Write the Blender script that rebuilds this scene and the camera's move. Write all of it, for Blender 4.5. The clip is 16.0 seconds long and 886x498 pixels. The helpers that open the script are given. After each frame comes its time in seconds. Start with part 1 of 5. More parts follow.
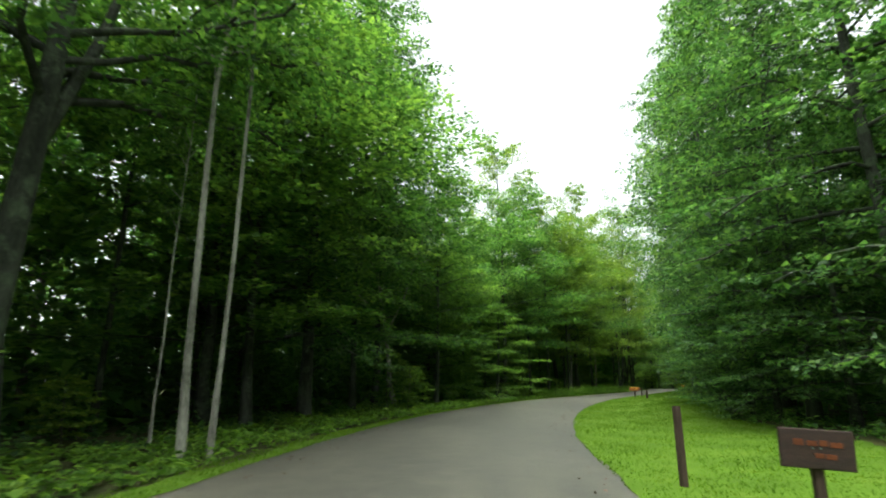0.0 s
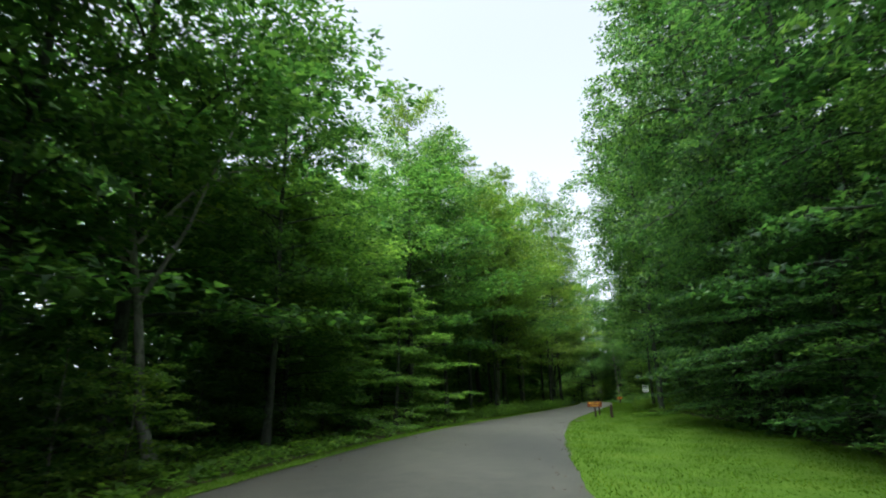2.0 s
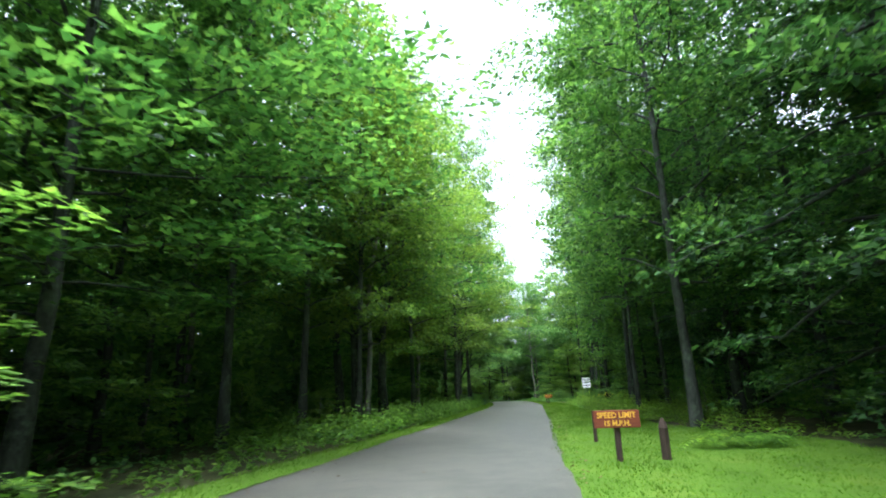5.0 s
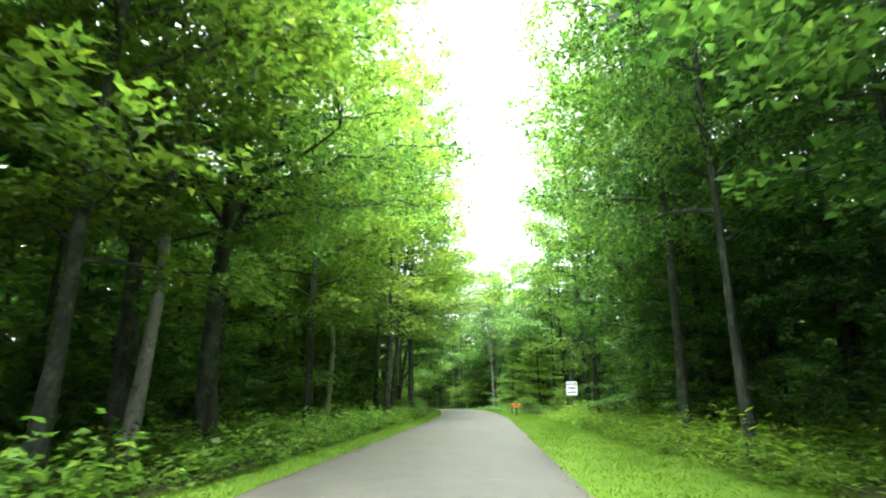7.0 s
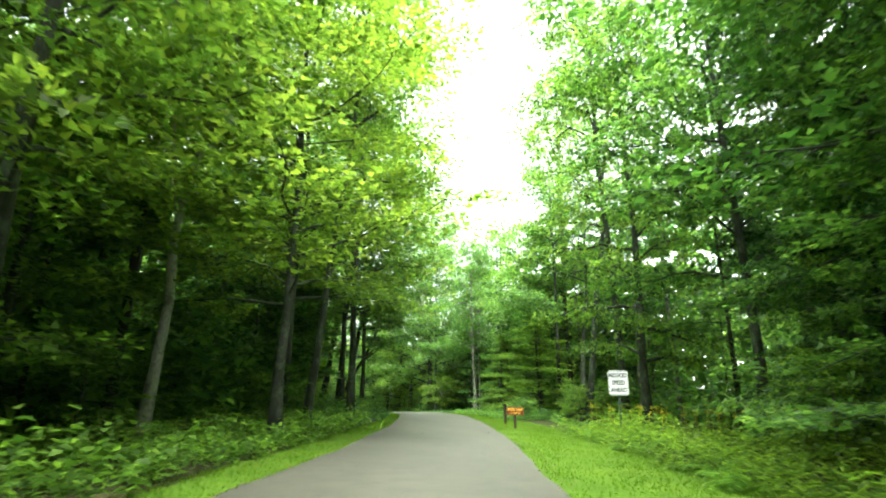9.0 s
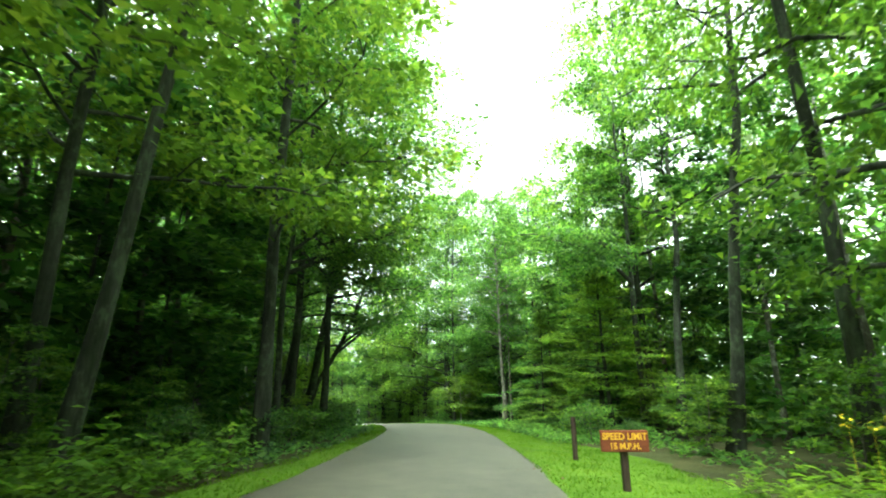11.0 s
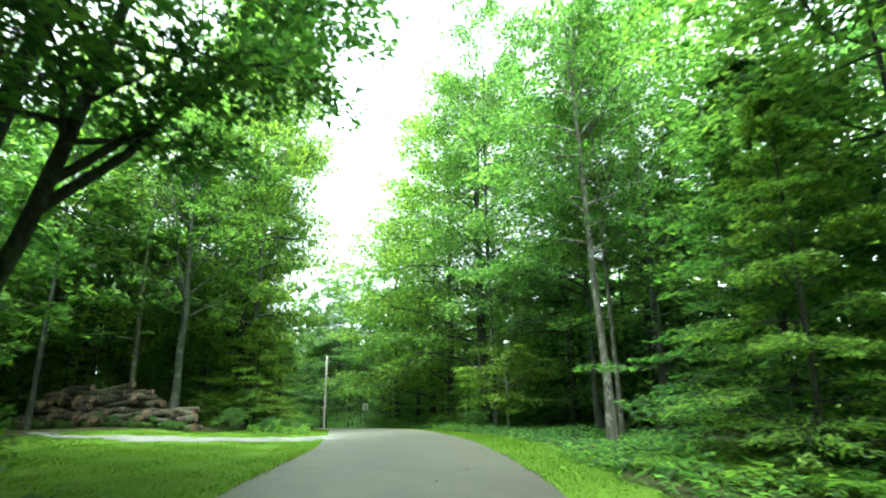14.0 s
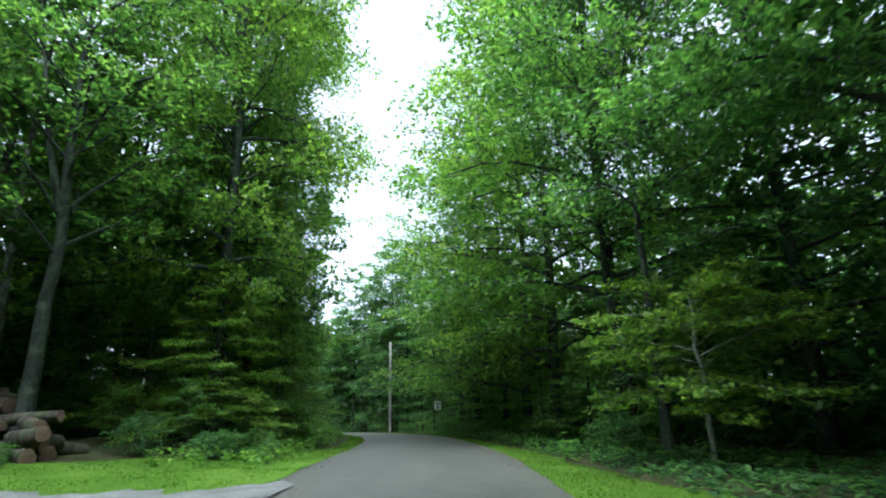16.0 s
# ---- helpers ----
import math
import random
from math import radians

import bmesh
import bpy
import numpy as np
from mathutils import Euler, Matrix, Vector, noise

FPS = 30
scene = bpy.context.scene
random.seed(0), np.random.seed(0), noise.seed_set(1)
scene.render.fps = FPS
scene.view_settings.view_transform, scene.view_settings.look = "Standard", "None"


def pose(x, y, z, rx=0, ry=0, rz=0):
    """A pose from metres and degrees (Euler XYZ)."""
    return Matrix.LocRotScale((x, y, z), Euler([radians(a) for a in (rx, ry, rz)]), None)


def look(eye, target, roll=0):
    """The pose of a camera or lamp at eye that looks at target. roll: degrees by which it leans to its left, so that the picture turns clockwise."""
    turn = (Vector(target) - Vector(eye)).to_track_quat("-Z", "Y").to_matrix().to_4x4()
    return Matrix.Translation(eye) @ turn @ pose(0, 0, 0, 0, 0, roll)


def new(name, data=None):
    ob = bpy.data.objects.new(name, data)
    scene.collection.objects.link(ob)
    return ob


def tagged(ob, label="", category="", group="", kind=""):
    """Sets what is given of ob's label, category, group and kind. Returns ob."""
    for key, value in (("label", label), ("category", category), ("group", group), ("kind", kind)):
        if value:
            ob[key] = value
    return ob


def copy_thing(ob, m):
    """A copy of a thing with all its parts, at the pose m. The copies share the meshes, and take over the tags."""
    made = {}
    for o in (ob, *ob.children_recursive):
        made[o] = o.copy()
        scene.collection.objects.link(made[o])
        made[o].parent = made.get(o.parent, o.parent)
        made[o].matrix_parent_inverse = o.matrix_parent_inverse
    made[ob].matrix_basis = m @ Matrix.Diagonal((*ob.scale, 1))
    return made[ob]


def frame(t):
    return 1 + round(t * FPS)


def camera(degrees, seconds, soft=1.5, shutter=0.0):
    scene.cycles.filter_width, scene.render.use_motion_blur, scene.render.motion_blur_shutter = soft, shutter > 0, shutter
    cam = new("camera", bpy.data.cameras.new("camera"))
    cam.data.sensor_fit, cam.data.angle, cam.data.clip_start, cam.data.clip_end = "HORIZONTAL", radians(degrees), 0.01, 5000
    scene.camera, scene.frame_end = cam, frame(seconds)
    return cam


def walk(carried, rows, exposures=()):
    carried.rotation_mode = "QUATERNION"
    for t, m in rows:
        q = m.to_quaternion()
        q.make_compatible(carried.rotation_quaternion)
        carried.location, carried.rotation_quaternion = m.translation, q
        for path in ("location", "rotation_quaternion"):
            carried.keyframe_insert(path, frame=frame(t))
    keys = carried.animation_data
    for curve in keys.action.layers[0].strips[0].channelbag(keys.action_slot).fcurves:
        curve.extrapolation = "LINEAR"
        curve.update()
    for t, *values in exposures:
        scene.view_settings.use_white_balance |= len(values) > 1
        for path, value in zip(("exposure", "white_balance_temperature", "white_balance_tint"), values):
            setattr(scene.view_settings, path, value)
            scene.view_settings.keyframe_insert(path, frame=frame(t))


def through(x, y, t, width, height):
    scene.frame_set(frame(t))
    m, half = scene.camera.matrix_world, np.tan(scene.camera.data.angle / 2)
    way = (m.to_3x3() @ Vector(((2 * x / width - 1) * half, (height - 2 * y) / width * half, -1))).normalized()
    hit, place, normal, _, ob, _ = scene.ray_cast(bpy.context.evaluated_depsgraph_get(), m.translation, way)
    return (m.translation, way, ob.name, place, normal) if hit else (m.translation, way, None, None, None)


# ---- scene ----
cam = camera(80.0, 16.0, 1.95, 0.2)
EXPOSURE = [(0.0, 2.35, 6400, 2), (0.8, 2.2, 6250, 4), (1.5, 2.1, 5900, 5), (2.0, 1.9, 5800, 6), (3.5, 1.82, 5650, 9), (4.3, 2.15, 5600, 12), (5.0, 3.1, 5450, 13),
            (7.5, 4.15, 6250, 9), (9.0, 4.0, 6450, 2), (11.5, 3.75, 6350, -11), (13.3, 3.85, 6700, -16), (14.2, 3.45, 5650, -3), (15.0, 2.85, 5350, 5), (16.0, 2.45, 5250, 9)]
PATH = [
    (0.0, (0.000, 0.000, 1.250), (0.000, 9.697, 3.695), -0.00),
    (0.5, (0.355, 3.916, 1.250), (0.722, 13.580, 3.794), -0.53),
    (1.0, (0.869, 7.727, 1.250), (1.669, 17.353, 3.839), -0.86),
    (1.5, (1.579, 11.510, 1.250), (2.795, 21.075, 3.900), -1.37),
    (2.0, (2.408, 15.206, 1.250), (3.949, 24.703, 3.977), -1.54),
    (2.5, (3.356, 18.902, 1.250), (5.217, 28.324, 4.033), -1.52),
    (3.0, (4.422, 22.598, 1.250), (6.640, 31.943, 4.035), -2.14),
    (3.5, (5.606, 26.265, 1.250), (8.178, 35.525, 4.016), -2.55),
    (4.0, (6.870, 29.846, 1.250), (9.741, 39.024, 3.995), -2.69),
    (4.5, (8.251, 33.322, 1.250), (11.387, 42.429, 3.941), -2.67),
    (5.0, (9.633, 36.626, 1.250), (12.867, 45.710, 3.899), -2.00),
    (7.5, (18.037, 53.667, 1.250), (22.059, 62.407, 3.973), 0.41),
    (8.0, (19.898, 57.084, 1.250), (23.982, 65.791, 3.989), 0.80),
    (8.5, (21.741, 60.534, 1.250), (25.915, 69.188, 4.022), 0.83),
    (9.0, (23.672, 63.997, 1.250), (27.886, 72.652, 3.955), 0.57),
    (11.5, (32.741, 80.692, 1.250), (36.375, 89.571, 4.073), -0.37),
    (12.0, (34.416, 84.368, 1.250), (37.954, 93.291, 4.056), -0.70),
    (12.5, (36.090, 87.944, 1.250), (39.610, 96.868, 4.073), -0.67),
    (13.0, (37.733, 91.544, 1.250), (41.104, 100.572, 3.921), -0.57),
    (13.5, (39.328, 95.125, 1.250), (42.636, 104.181, 3.903), -0.16),
    (14.0, (40.863, 98.758, 1.245), (44.003, 107.869, 3.913), -0.76),
    (14.5, (42.246, 102.515, 1.225), (45.076, 111.753, 3.803), -0.81),
    (15.0, (43.578, 106.343, 1.186), (46.018, 115.686, 3.784), -0.84),
    (15.5, (44.687, 110.224, 1.129), (46.683, 119.664, 3.759), -1.09),
    (16.0, (45.679, 114.115, 1.053), (47.279, 123.626, 3.695), -1.23),
]
walk(cam, [(t, look(eye, target, roll)) for t, eye, target, roll in PATH], EXPOSURE)


# ---------------- light ----------------
world = bpy.data.worlds.new("overcast_sky")
scene.world = world
world.use_nodes = True
wn, wl = world.node_tree.nodes, world.node_tree.links
sky = wn.new("ShaderNodeTexSky")
sky.sky_type, sky.sun_disc = "NISHITA", False
sky.sun_elevation, sky.sun_rotation = radians(70), radians(214)
sky.air_density, sky.dust_density, sky.ozone_density = 1.0, 4.0, 1.0
grey = wn.new("ShaderNodeRGBToBW")
cloud = wn.new("ShaderNodeMix")
cloud.data_type = "RGBA"
cloud.inputs[0].default_value = 0.92
wl.new(sky.outputs[0], grey.inputs[0])
wl.new(sky.outputs[0], cloud.inputs["A"])
wl.new(grey.outputs[0], cloud.inputs["B"])
wl.new(cloud.outputs["Result"], wn["Background"].inputs[0])
wn["Background"].inputs[1].default_value = 0.15
sun_data = bpy.data.lights.new("sun", "SUN")
sun_data.energy, sun_data.angle, sun_data.color = 0.8, radians(40), (1.0, 0.96, 0.88)
sun = new("sun", sun_data)
sun.matrix_world = look((-3, -9, 40), (0, 0, 0))


# ---------------- materials ----------------
def material(name, rough=0.8, spec=0.3):
    m = bpy.data.materials.new(name)
    m.use_nodes = True
    b = m.node_tree.nodes["Principled BSDF"]
    b.inputs["Roughness"].default_value = rough
    b.inputs["Specular IOR Level"].default_value = spec
    return m, m.node_tree.nodes, m.node_tree.links, b


def ramp(nodes, stops):
    r = nodes.new("ShaderNodeValToRGB")
    while len(r.color_ramp.elements) < len(stops):
        r.color_ramp.elements.new(0.5)
    for e, (p, c) in zip(r.color_ramp.elements, stops):
        e.position, e.color = p, (*c, 1)
    return r


def noise_tex(nodes, links, scale, detail=4.0, coords="Object", stretch=None, rough=0.6):
    n = nodes.new("ShaderNodeTexNoise")
    n.inputs["Scale"].default_value, n.inputs["Detail"].default_value = scale, detail
    n.inputs["Roughness"].default_value = rough
    c = nodes.new("ShaderNodeTexCoord")
    if stretch:
        mp = nodes.new("ShaderNodeMapping")
        mp.inputs["Scale"].default_value = stretch
        links.new(c.outputs[coords], mp.inputs[0])
        links.new(mp.outputs[0], n.inputs["Vector"])
    else:
        links.new(c.outputs[coords], n.inputs["Vector"])
    return n


def mix_col(nodes, links, a, b, fac, kind="MIX"):
    m = nodes.new("ShaderNodeMix")
    m.data_type, m.blend_type = "RGBA", kind
    for sock, v in (("A", a), ("B", b)):
        if isinstance(v, tuple):
            m.inputs[sock].default_value = (*v, 1)
        else:
            links.new(v, m.inputs[sock])
    if isinstance(fac, float):
        m.inputs[0].default_value = fac
    else:
        links.new(fac, m.inputs[0])
    return m.outputs["Result"]


def bump(nodes, links, b, height, strength, dist=0.02):
    n = nodes.new("ShaderNodeBump")
    n.inputs["Strength"].default_value, n.inputs["Distance"].default_value = strength, dist
    links.new(height, n.inputs["Height"])
    links.new(n.outputs[0], b.inputs["Normal"])


def surface(name, stops, scale, fine=60.0, rough=0.85, spec=0.25, strength=0.5, stretch=None, fine_amount=0.35, dist=0.02):
    """A two-scale material: a coarse noise through a colour ramp, a fine noise over it, and bump."""
    m, n, l, b = material(name, rough, spec)
    coarse = noise_tex(n, l, scale, 5, stretch=stretch)
    r = ramp(n, stops)
    l.new(coarse.outputs[0], r.inputs[0])
    f = noise_tex(n, l, fine, 3, stretch=stretch)
    fr = ramp(n, [(0.3, (0.45, 0.45, 0.45)), (0.7, (1.4, 1.4, 1.4))])
    l.new(f.outputs[0], fr.inputs[0])
    l.new(mix_col(n, l, r.outputs[0], fr.outputs[0], fine_amount, "MULTIPLY"), b.inputs["Base Color"])
    bump(n, l, b, f.outputs[0], strength, dist)
    return m


def leaf_material(name, low, high, warm, through=0.45, gloss=0.32, vary=0.3):
    """Leaves: colour by leaf and by tree, light passing through the blade, a waxy top."""
    m, n, l, b = material(name, 0.5, gloss)
    geo = n.new("ShaderNodeNewGeometry")
    info = n.new("ShaderNodeObjectInfo")
    r = ramp(n, [(0.0, tuple((1 - vary) * v for v in low)), (0.6, high), (1.0, tuple((1 + 0.7 * vary) * v for v in warm))])
    l.new(geo.outputs["Random Per Island"], r.inputs[0])
    patch = noise_tex(n, l, 0.55, 3)
    pr = ramp(n, [(0.3, (0.72, 0.8, 0.7)), (0.7, (1.25, 1.15, 1.15))])
    l.new(patch.outputs[0], pr.inputs[0])
    c = mix_col(n, l, r.outputs[0], pr.outputs[0], 1.0, "MULTIPLY")
    tree = ramp(n, [(0.0, (0.78, 0.86, 0.85)), (0.5, (1.0, 1.0, 1.0)), (1.0, (1.25, 1.12, 0.9))])
    l.new(info.outputs["Random"], tree.inputs[0])
    c = mix_col(n, l, c, tree.outputs[0], 1.0, "MULTIPLY")
    l.new(c, b.inputs["Base Color"])
    t = n.new("ShaderNodeBsdfTranslucent")
    tc = mix_col(n, l, c, (1.55, 1.66, 0.92), 1.0, "MULTIPLY")
    l.new(tc, t.inputs[0])
    mx = n.new("ShaderNodeMixShader")
    mx.inputs[0].default_value = through
    l.new(b.outputs[0], mx.inputs[1])
    l.new(t.outputs[0], mx.inputs[2])
    l.new(mx.outputs[0], n["Material Output"].inputs[0])
    return m


LEAF_MID = leaf_material("leaf_mid_green", (0.045, 0.110, 0.033), (0.074, 0.160, 0.040), (0.114, 0.200, 0.045), 0.60, 0.32, 0.4)
LEAF_LIGHT = leaf_material("leaf_light_green", (0.068, 0.144, 0.030), (0.110, 0.206, 0.038), (0.158, 0.248, 0.042), 0.60)
# lit version of the maple leaf: light through the canopy put into the colour
LEAF_MID_LIT = leaf_material("leaf_mid_lit_yellow", (0.070, 0.138, 0.026), (0.110, 0.188, 0.032), (0.146, 0.205, 0.036), 0.58)
LEAF_DARK = leaf_material("leaf_dark_green", (0.035, 0.089, 0.035), (0.056, 0.130, 0.043), (0.088, 0.164, 0.046), 0.58, 0.36, 0.5)
LEAF_FERN = leaf_material("fern_green", (0.056, 0.126, 0.020), (0.090, 0.180, 0.028), (0.128, 0.212, 0.032), 0.5)
LEAF_HERB = leaf_material("meadow_herb_green", (0.080, 0.140, 0.018), (0.125, 0.205, 0.025), (0.170, 0.240, 0.032), 0.55)
GRASS_BLADE = leaf_material("grass_blade", (0.056, 0.116, 0.008), (0.084, 0.154, 0.011), (0.122, 0.176, 0.018), 0.45, 0.05, 0.05)


def bark(name, low, mid, high, patch, amount, scale=3.0):
    """Furrowed bark: streaks along the trunk, fine cracks, and blotches of lichen and moss."""
    m, n, l, b = material(name, 0.95, 0.1)
    streak = noise_tex(n, l, scale, 5, stretch=(1, 1, 0.22))
    r = ramp(n, [(0.3, low), (0.5, mid), (0.7, high)])
    l.new(streak.outputs[0], r.inputs[0])
    blotch = noise_tex(n, l, 2.3, 6, rough=0.7)
    br = ramp(n, [(0.5, (0, 0, 0)), (0.62, (amount, amount, amount))])
    l.new(blotch.outputs[0], br.inputs[0])
    c = mix_col(n, l, r.outputs[0], patch, br.outputs[0])
    fine = noise_tex(n, l, 26, 4, stretch=(1, 1, 0.3))
    fr = ramp(n, [(0.3, (0.45, 0.45, 0.45)), (0.7, (1.4, 1.4, 1.4))])
    l.new(fine.outputs[0], fr.inputs[0])
    l.new(mix_col(n, l, c, fr.outputs[0], 0.6, "MULTIPLY"), b.inputs["Base Color"])
    bump(n, l, b, streak.outputs[0], 1.0, 0.05)
    return m


BARK_DARK = bark("dark_bark", (0.020, 0.023, 0.017), (0.039, 0.045, 0.034), (0.066, 0.074, 0.056), (0.080, 0.105, 0.065), 0.8)
BARK_PALE = bark("pale_bark", (0.11, 0.11, 0.09), (0.24, 0.24, 0.20), (0.33, 0.33, 0.28), (0.08, 0.085, 0.065), 0.8, 2.2)
BARK_GREY = bark("grey_bark", (0.05, 0.048, 0.038), (0.09, 0.088, 0.07), (0.14, 0.138, 0.11), (0.26, 0.27, 0.22), 0.9)
FOREST_FLOOR = surface("leaf_litter", [(0.3, (0.020, 0.026, 0.010)), (0.5, (0.042, 0.048, 0.018)), (0.75, (0.066, 0.060, 0.026))], 0.8, 9, 0.95, 0.1, 0.8, None, 0.6, 0.06)
LAWN = surface("lawn", [(0.3, (0.044, 0.092, 0.008)), (0.55, (0.066, 0.126, 0.011)), (0.8, (0.096, 0.144, 0.018))], 0.7, 30, 0.9, 0.08, 0.6, None, 0.35, 0.03)
GRAVEL = surface("pale_gravel", [(0.3, (0.090, 0.095, 0.082)), (0.7, (0.170, 0.172, 0.152))], 1.2, 28, 0.95, 0.1, 0.9, None, 0.5, 0.03)
SIGN_BROWN = surface("red_brown_stained_board", [(0.3, (0.095, 0.022, 0.009)), (0.7, (0.150, 0.038, 0.014))], 3, 30, 0.75, 0.25, 0.4, (1, 1, 6), 0.4)
SIGN_DARK = surface("dark_brown_stained_board", [(0.3, (0.014, 0.009, 0.007)), (0.7, (0.030, 0.016, 0.011))], 3, 30, 0.75, 0.25, 0.4, (1, 1, 6), 0.4)
POST_WOOD = surface("dark_treated_post", [(0.3, (0.028, 0.019, 0.014)), (0.7, (0.060, 0.042, 0.031))], 4, 30, 0.9, 0.15, 0.6, (1, 1, 0.2), 0.5)
YELLOW = surface("routed_yellow_paint", [(0.3, (0.42, 0.22, 0.014)), (0.7, (0.60, 0.34, 0.025))], 8, 60, 0.6, 0.3, 0.1)
FADED = surface("faded_orange_paint", [(0.3, (0.055, 0.016, 0.006)), (0.7, (0.115, 0.032, 0.009))], 8, 60, 0.7, 0.2, 0.1)
WHITE = surface("white_sign_sheeting", [(0.3, (0.72, 0.73, 0.74)), (0.7, (0.82, 0.83, 0.83))], 3, 40, 0.45, 0.4, 0.05, None, 0.08)
BLACK = surface("black_sign_ink", [(0.3, (0.015, 0.015, 0.016)), (0.7, (0.03, 0.03, 0.03))], 6, 50, 0.6, 0.3, 0.05)
STEEL = surface("green_painted_steel", [(0.3, (0.020, 0.040, 0.030)), (0.7, (0.040, 0.065, 0.050))], 5, 50, 0.6, 0.4, 0.2)
GREY_WOOD = surface("weathered_grey_wood", [(0.3, (0.11, 0.105, 0.09)), (0.7, (0.20, 0.19, 0.165))], 3, 26, 0.95, 0.1, 0.6, (1, 1, 0.2), 0.5)
LOG_BARK = bark("log_bark", (0.022, 0.019, 0.014), (0.055, 0.048, 0.036), (0.105, 0.092, 0.070), (0.050, 0.065, 0.030), 0.8, 5.0)
LOG_END = surface("cut_log_end", [(0.3, (0.085, 0.055, 0.038)), (0.7, (0.190, 0.130, 0.085))], 5, 40, 0.9, 0.15, 0.4)
FLOWER = surface("yellow_flowers", [(0.3, (0.50, 0.42, 0.02)), (0.7, (0.70, 0.60, 0.04))], 10, 60, 0.8, 0.2, 0.1)


def asphalt():
    m, n, l, b = material("worn_asphalt", 0.56, 0.55)
    wide = noise_tex(n, l, 0.35, 4, stretch=(1, 0.35, 1))
    r = ramp(n, [(0.3, (0.032, 0.032, 0.025)), (0.5, (0.049, 0.048, 0.036)), (0.72, (0.072, 0.070, 0.053))])
    l.new(wide.outputs[0], r.inputs[0])
    stone = noise_tex(n, l, 90, 2)
    sr = ramp(n, [(0.3, (0.55, 0.55, 0.55)), (0.7, (1.5, 1.48, 1.42))])
    l.new(stone.outputs[0], sr.inputs[0])
    c = mix_col(n, l, r.outputs[0], sr.outputs[0], 0.6, "MULTIPLY")
    mid = noise_tex(n, l, 2.2, 5)
    mr = ramp(n, [(0.35, (0.74, 0.75, 0.75)), (0.65, (1.18, 1.18, 1.15))])
    l.new(mid.outputs[0], mr.inputs[0])
    c = mix_col(n, l, c, mr.outputs[0], 1.0, "MULTIPLY")
    l.new(c, b.inputs["Base Color"])
    bump(n, l, b, stone.outputs[0], 0.5, 0.01)
    return m


ASPHALT = asphalt()

# ---------------- plan: the road's centre line and the lie of the land ----------------
ROAD_Y = np.array([-40, -15, 0, 6.5, 14.7, 20, 26.5, 33.6, 40.2, 46, 52, 59.9, 65.5, 70.2, 80, 90.4, 98.4, 102, 109.3, 113.3, 121.3, 129, 137, 146, 156, 165, 175, 190, 230.0])
ROAD_X = np.array([-3.5, -1.9, -1.0, -0.5, 0.75, 2.0, 4.1, 6.9, 9.8, 12.8, 16.2, 20.6, 23.6, 26.1, 31.3, 36.4, 39.9, 41.3, 43.6, 44.7, 46.2, 47.3, 48.2, 48.8, 48.6, 47.2, 43.5, 34.0, 6.0])
_m = np.gradient(ROAD_X, ROAD_Y)


def road_x(y):
    """Centre line, a smooth cubic through the stations."""
    y = np.asarray(y, float)
    i = np.clip(np.searchsorted(ROAD_Y, y) - 1, 0, len(ROAD_Y) - 2)
    h = ROAD_Y[i + 1] - ROAD_Y[i]
    t = np.clip((y - ROAD_Y[i]) / h, 0, 1)
    return ((2 * t**3 - 3 * t**2 + 1) * ROAD_X[i] + (t**3 - 2 * t**2 + t) * h * _m[i]
            + (-2 * t**3 + 3 * t**2) * ROAD_X[i + 1] + (t**3 - t**2) * h * _m[i + 1])


def road_slope(y):
    return (road_x(np.asarray(y) + 0.5) - road_x(np.asarray(y) - 0.5))


def beside(y, d):
    """The place d metres to the right of the centre line at station y."""
    s = road_slope(y)
    k = 1 / np.sqrt(1 + s * s)
    return float(road_x(y) + d * k), float(y - d * s * k)


def offset(x, y):
    """How far a place lies to the right of the centre line (about)."""
    x, y = np.asarray(x, float), np.asarray(y, float)
    yy = y
    for _ in range(4):
        s = road_slope(yy)
        d = (x - road_x(yy)) / np.sqrt(1 + s * s)
        yy = y + d * s / np.sqrt(1 + s * s)
    s = road_slope(yy)
    return (x - road_x(yy)) / np.sqrt(1 + s * s)


def wave(x, y):
    return (np.sin(x * 0.31 + 1.3) * np.cos(y * 0.27 + 0.4) + 0.6 * np.sin(x * 0.11 - y * 0.17 + 2.0)
            + 0.35 * np.sin(x * 0.83 + y * 0.61) + 0.2 * np.cos(x * 1.7 - y * 1.3))


def profile(y):
    u = np.maximum(0, np.asarray(y, float) - 96)
    return np.where(u < 40, -0.0006 * u * u, -0.96 - 0.048 * (u - 40))


def lie(x, y):
    """The height of the ground."""
    o = offset(x, y)
    d = np.abs(o)
    level = np.clip((-o - 2.8) / 8, 0, 1)
    out = np.clip((d - 4.5) / 8, 0, 1)
    dip = -0.10 * np.clip((d - 2.6) / 1.5, 0, 1)
    return profile(y) * (1 - 0.85 * level) + dip + 0.16 * out * wave(np.asarray(x), np.asarray(y))


def lie1(x, y):
    return float(lie(x, y))


# ---------------- mesh helpers ----------------
def mesh_object(name, verts, faces, mats, parent=None, smooth=False, indices=None):
    me = bpy.data.meshes.new(name)
    me.from_pydata([tuple(v) for v in verts], [], [tuple(f) for f in faces])
    for m in (mats if isinstance(mats, (list, tuple)) else [mats]):
        me.materials.append(m)
    if smooth:
        me.polygons.foreach_set("use_smooth", [True] * len(me.polygons))
    if indices is not None:
        me.polygons.foreach_set("material_index", indices)
    me.update()
    ob = new(name, me)
    ob.parent = parent
    return ob


def part(name, bm, mat, parent, label=""):
    me = bpy.data.meshes.new(name)
    bm.to_mesh(me)
    bm.free()
    me.materials.append(mat)
    ob = new(name, me)
    ob.parent = parent
    return tagged(ob, label) if label else ob


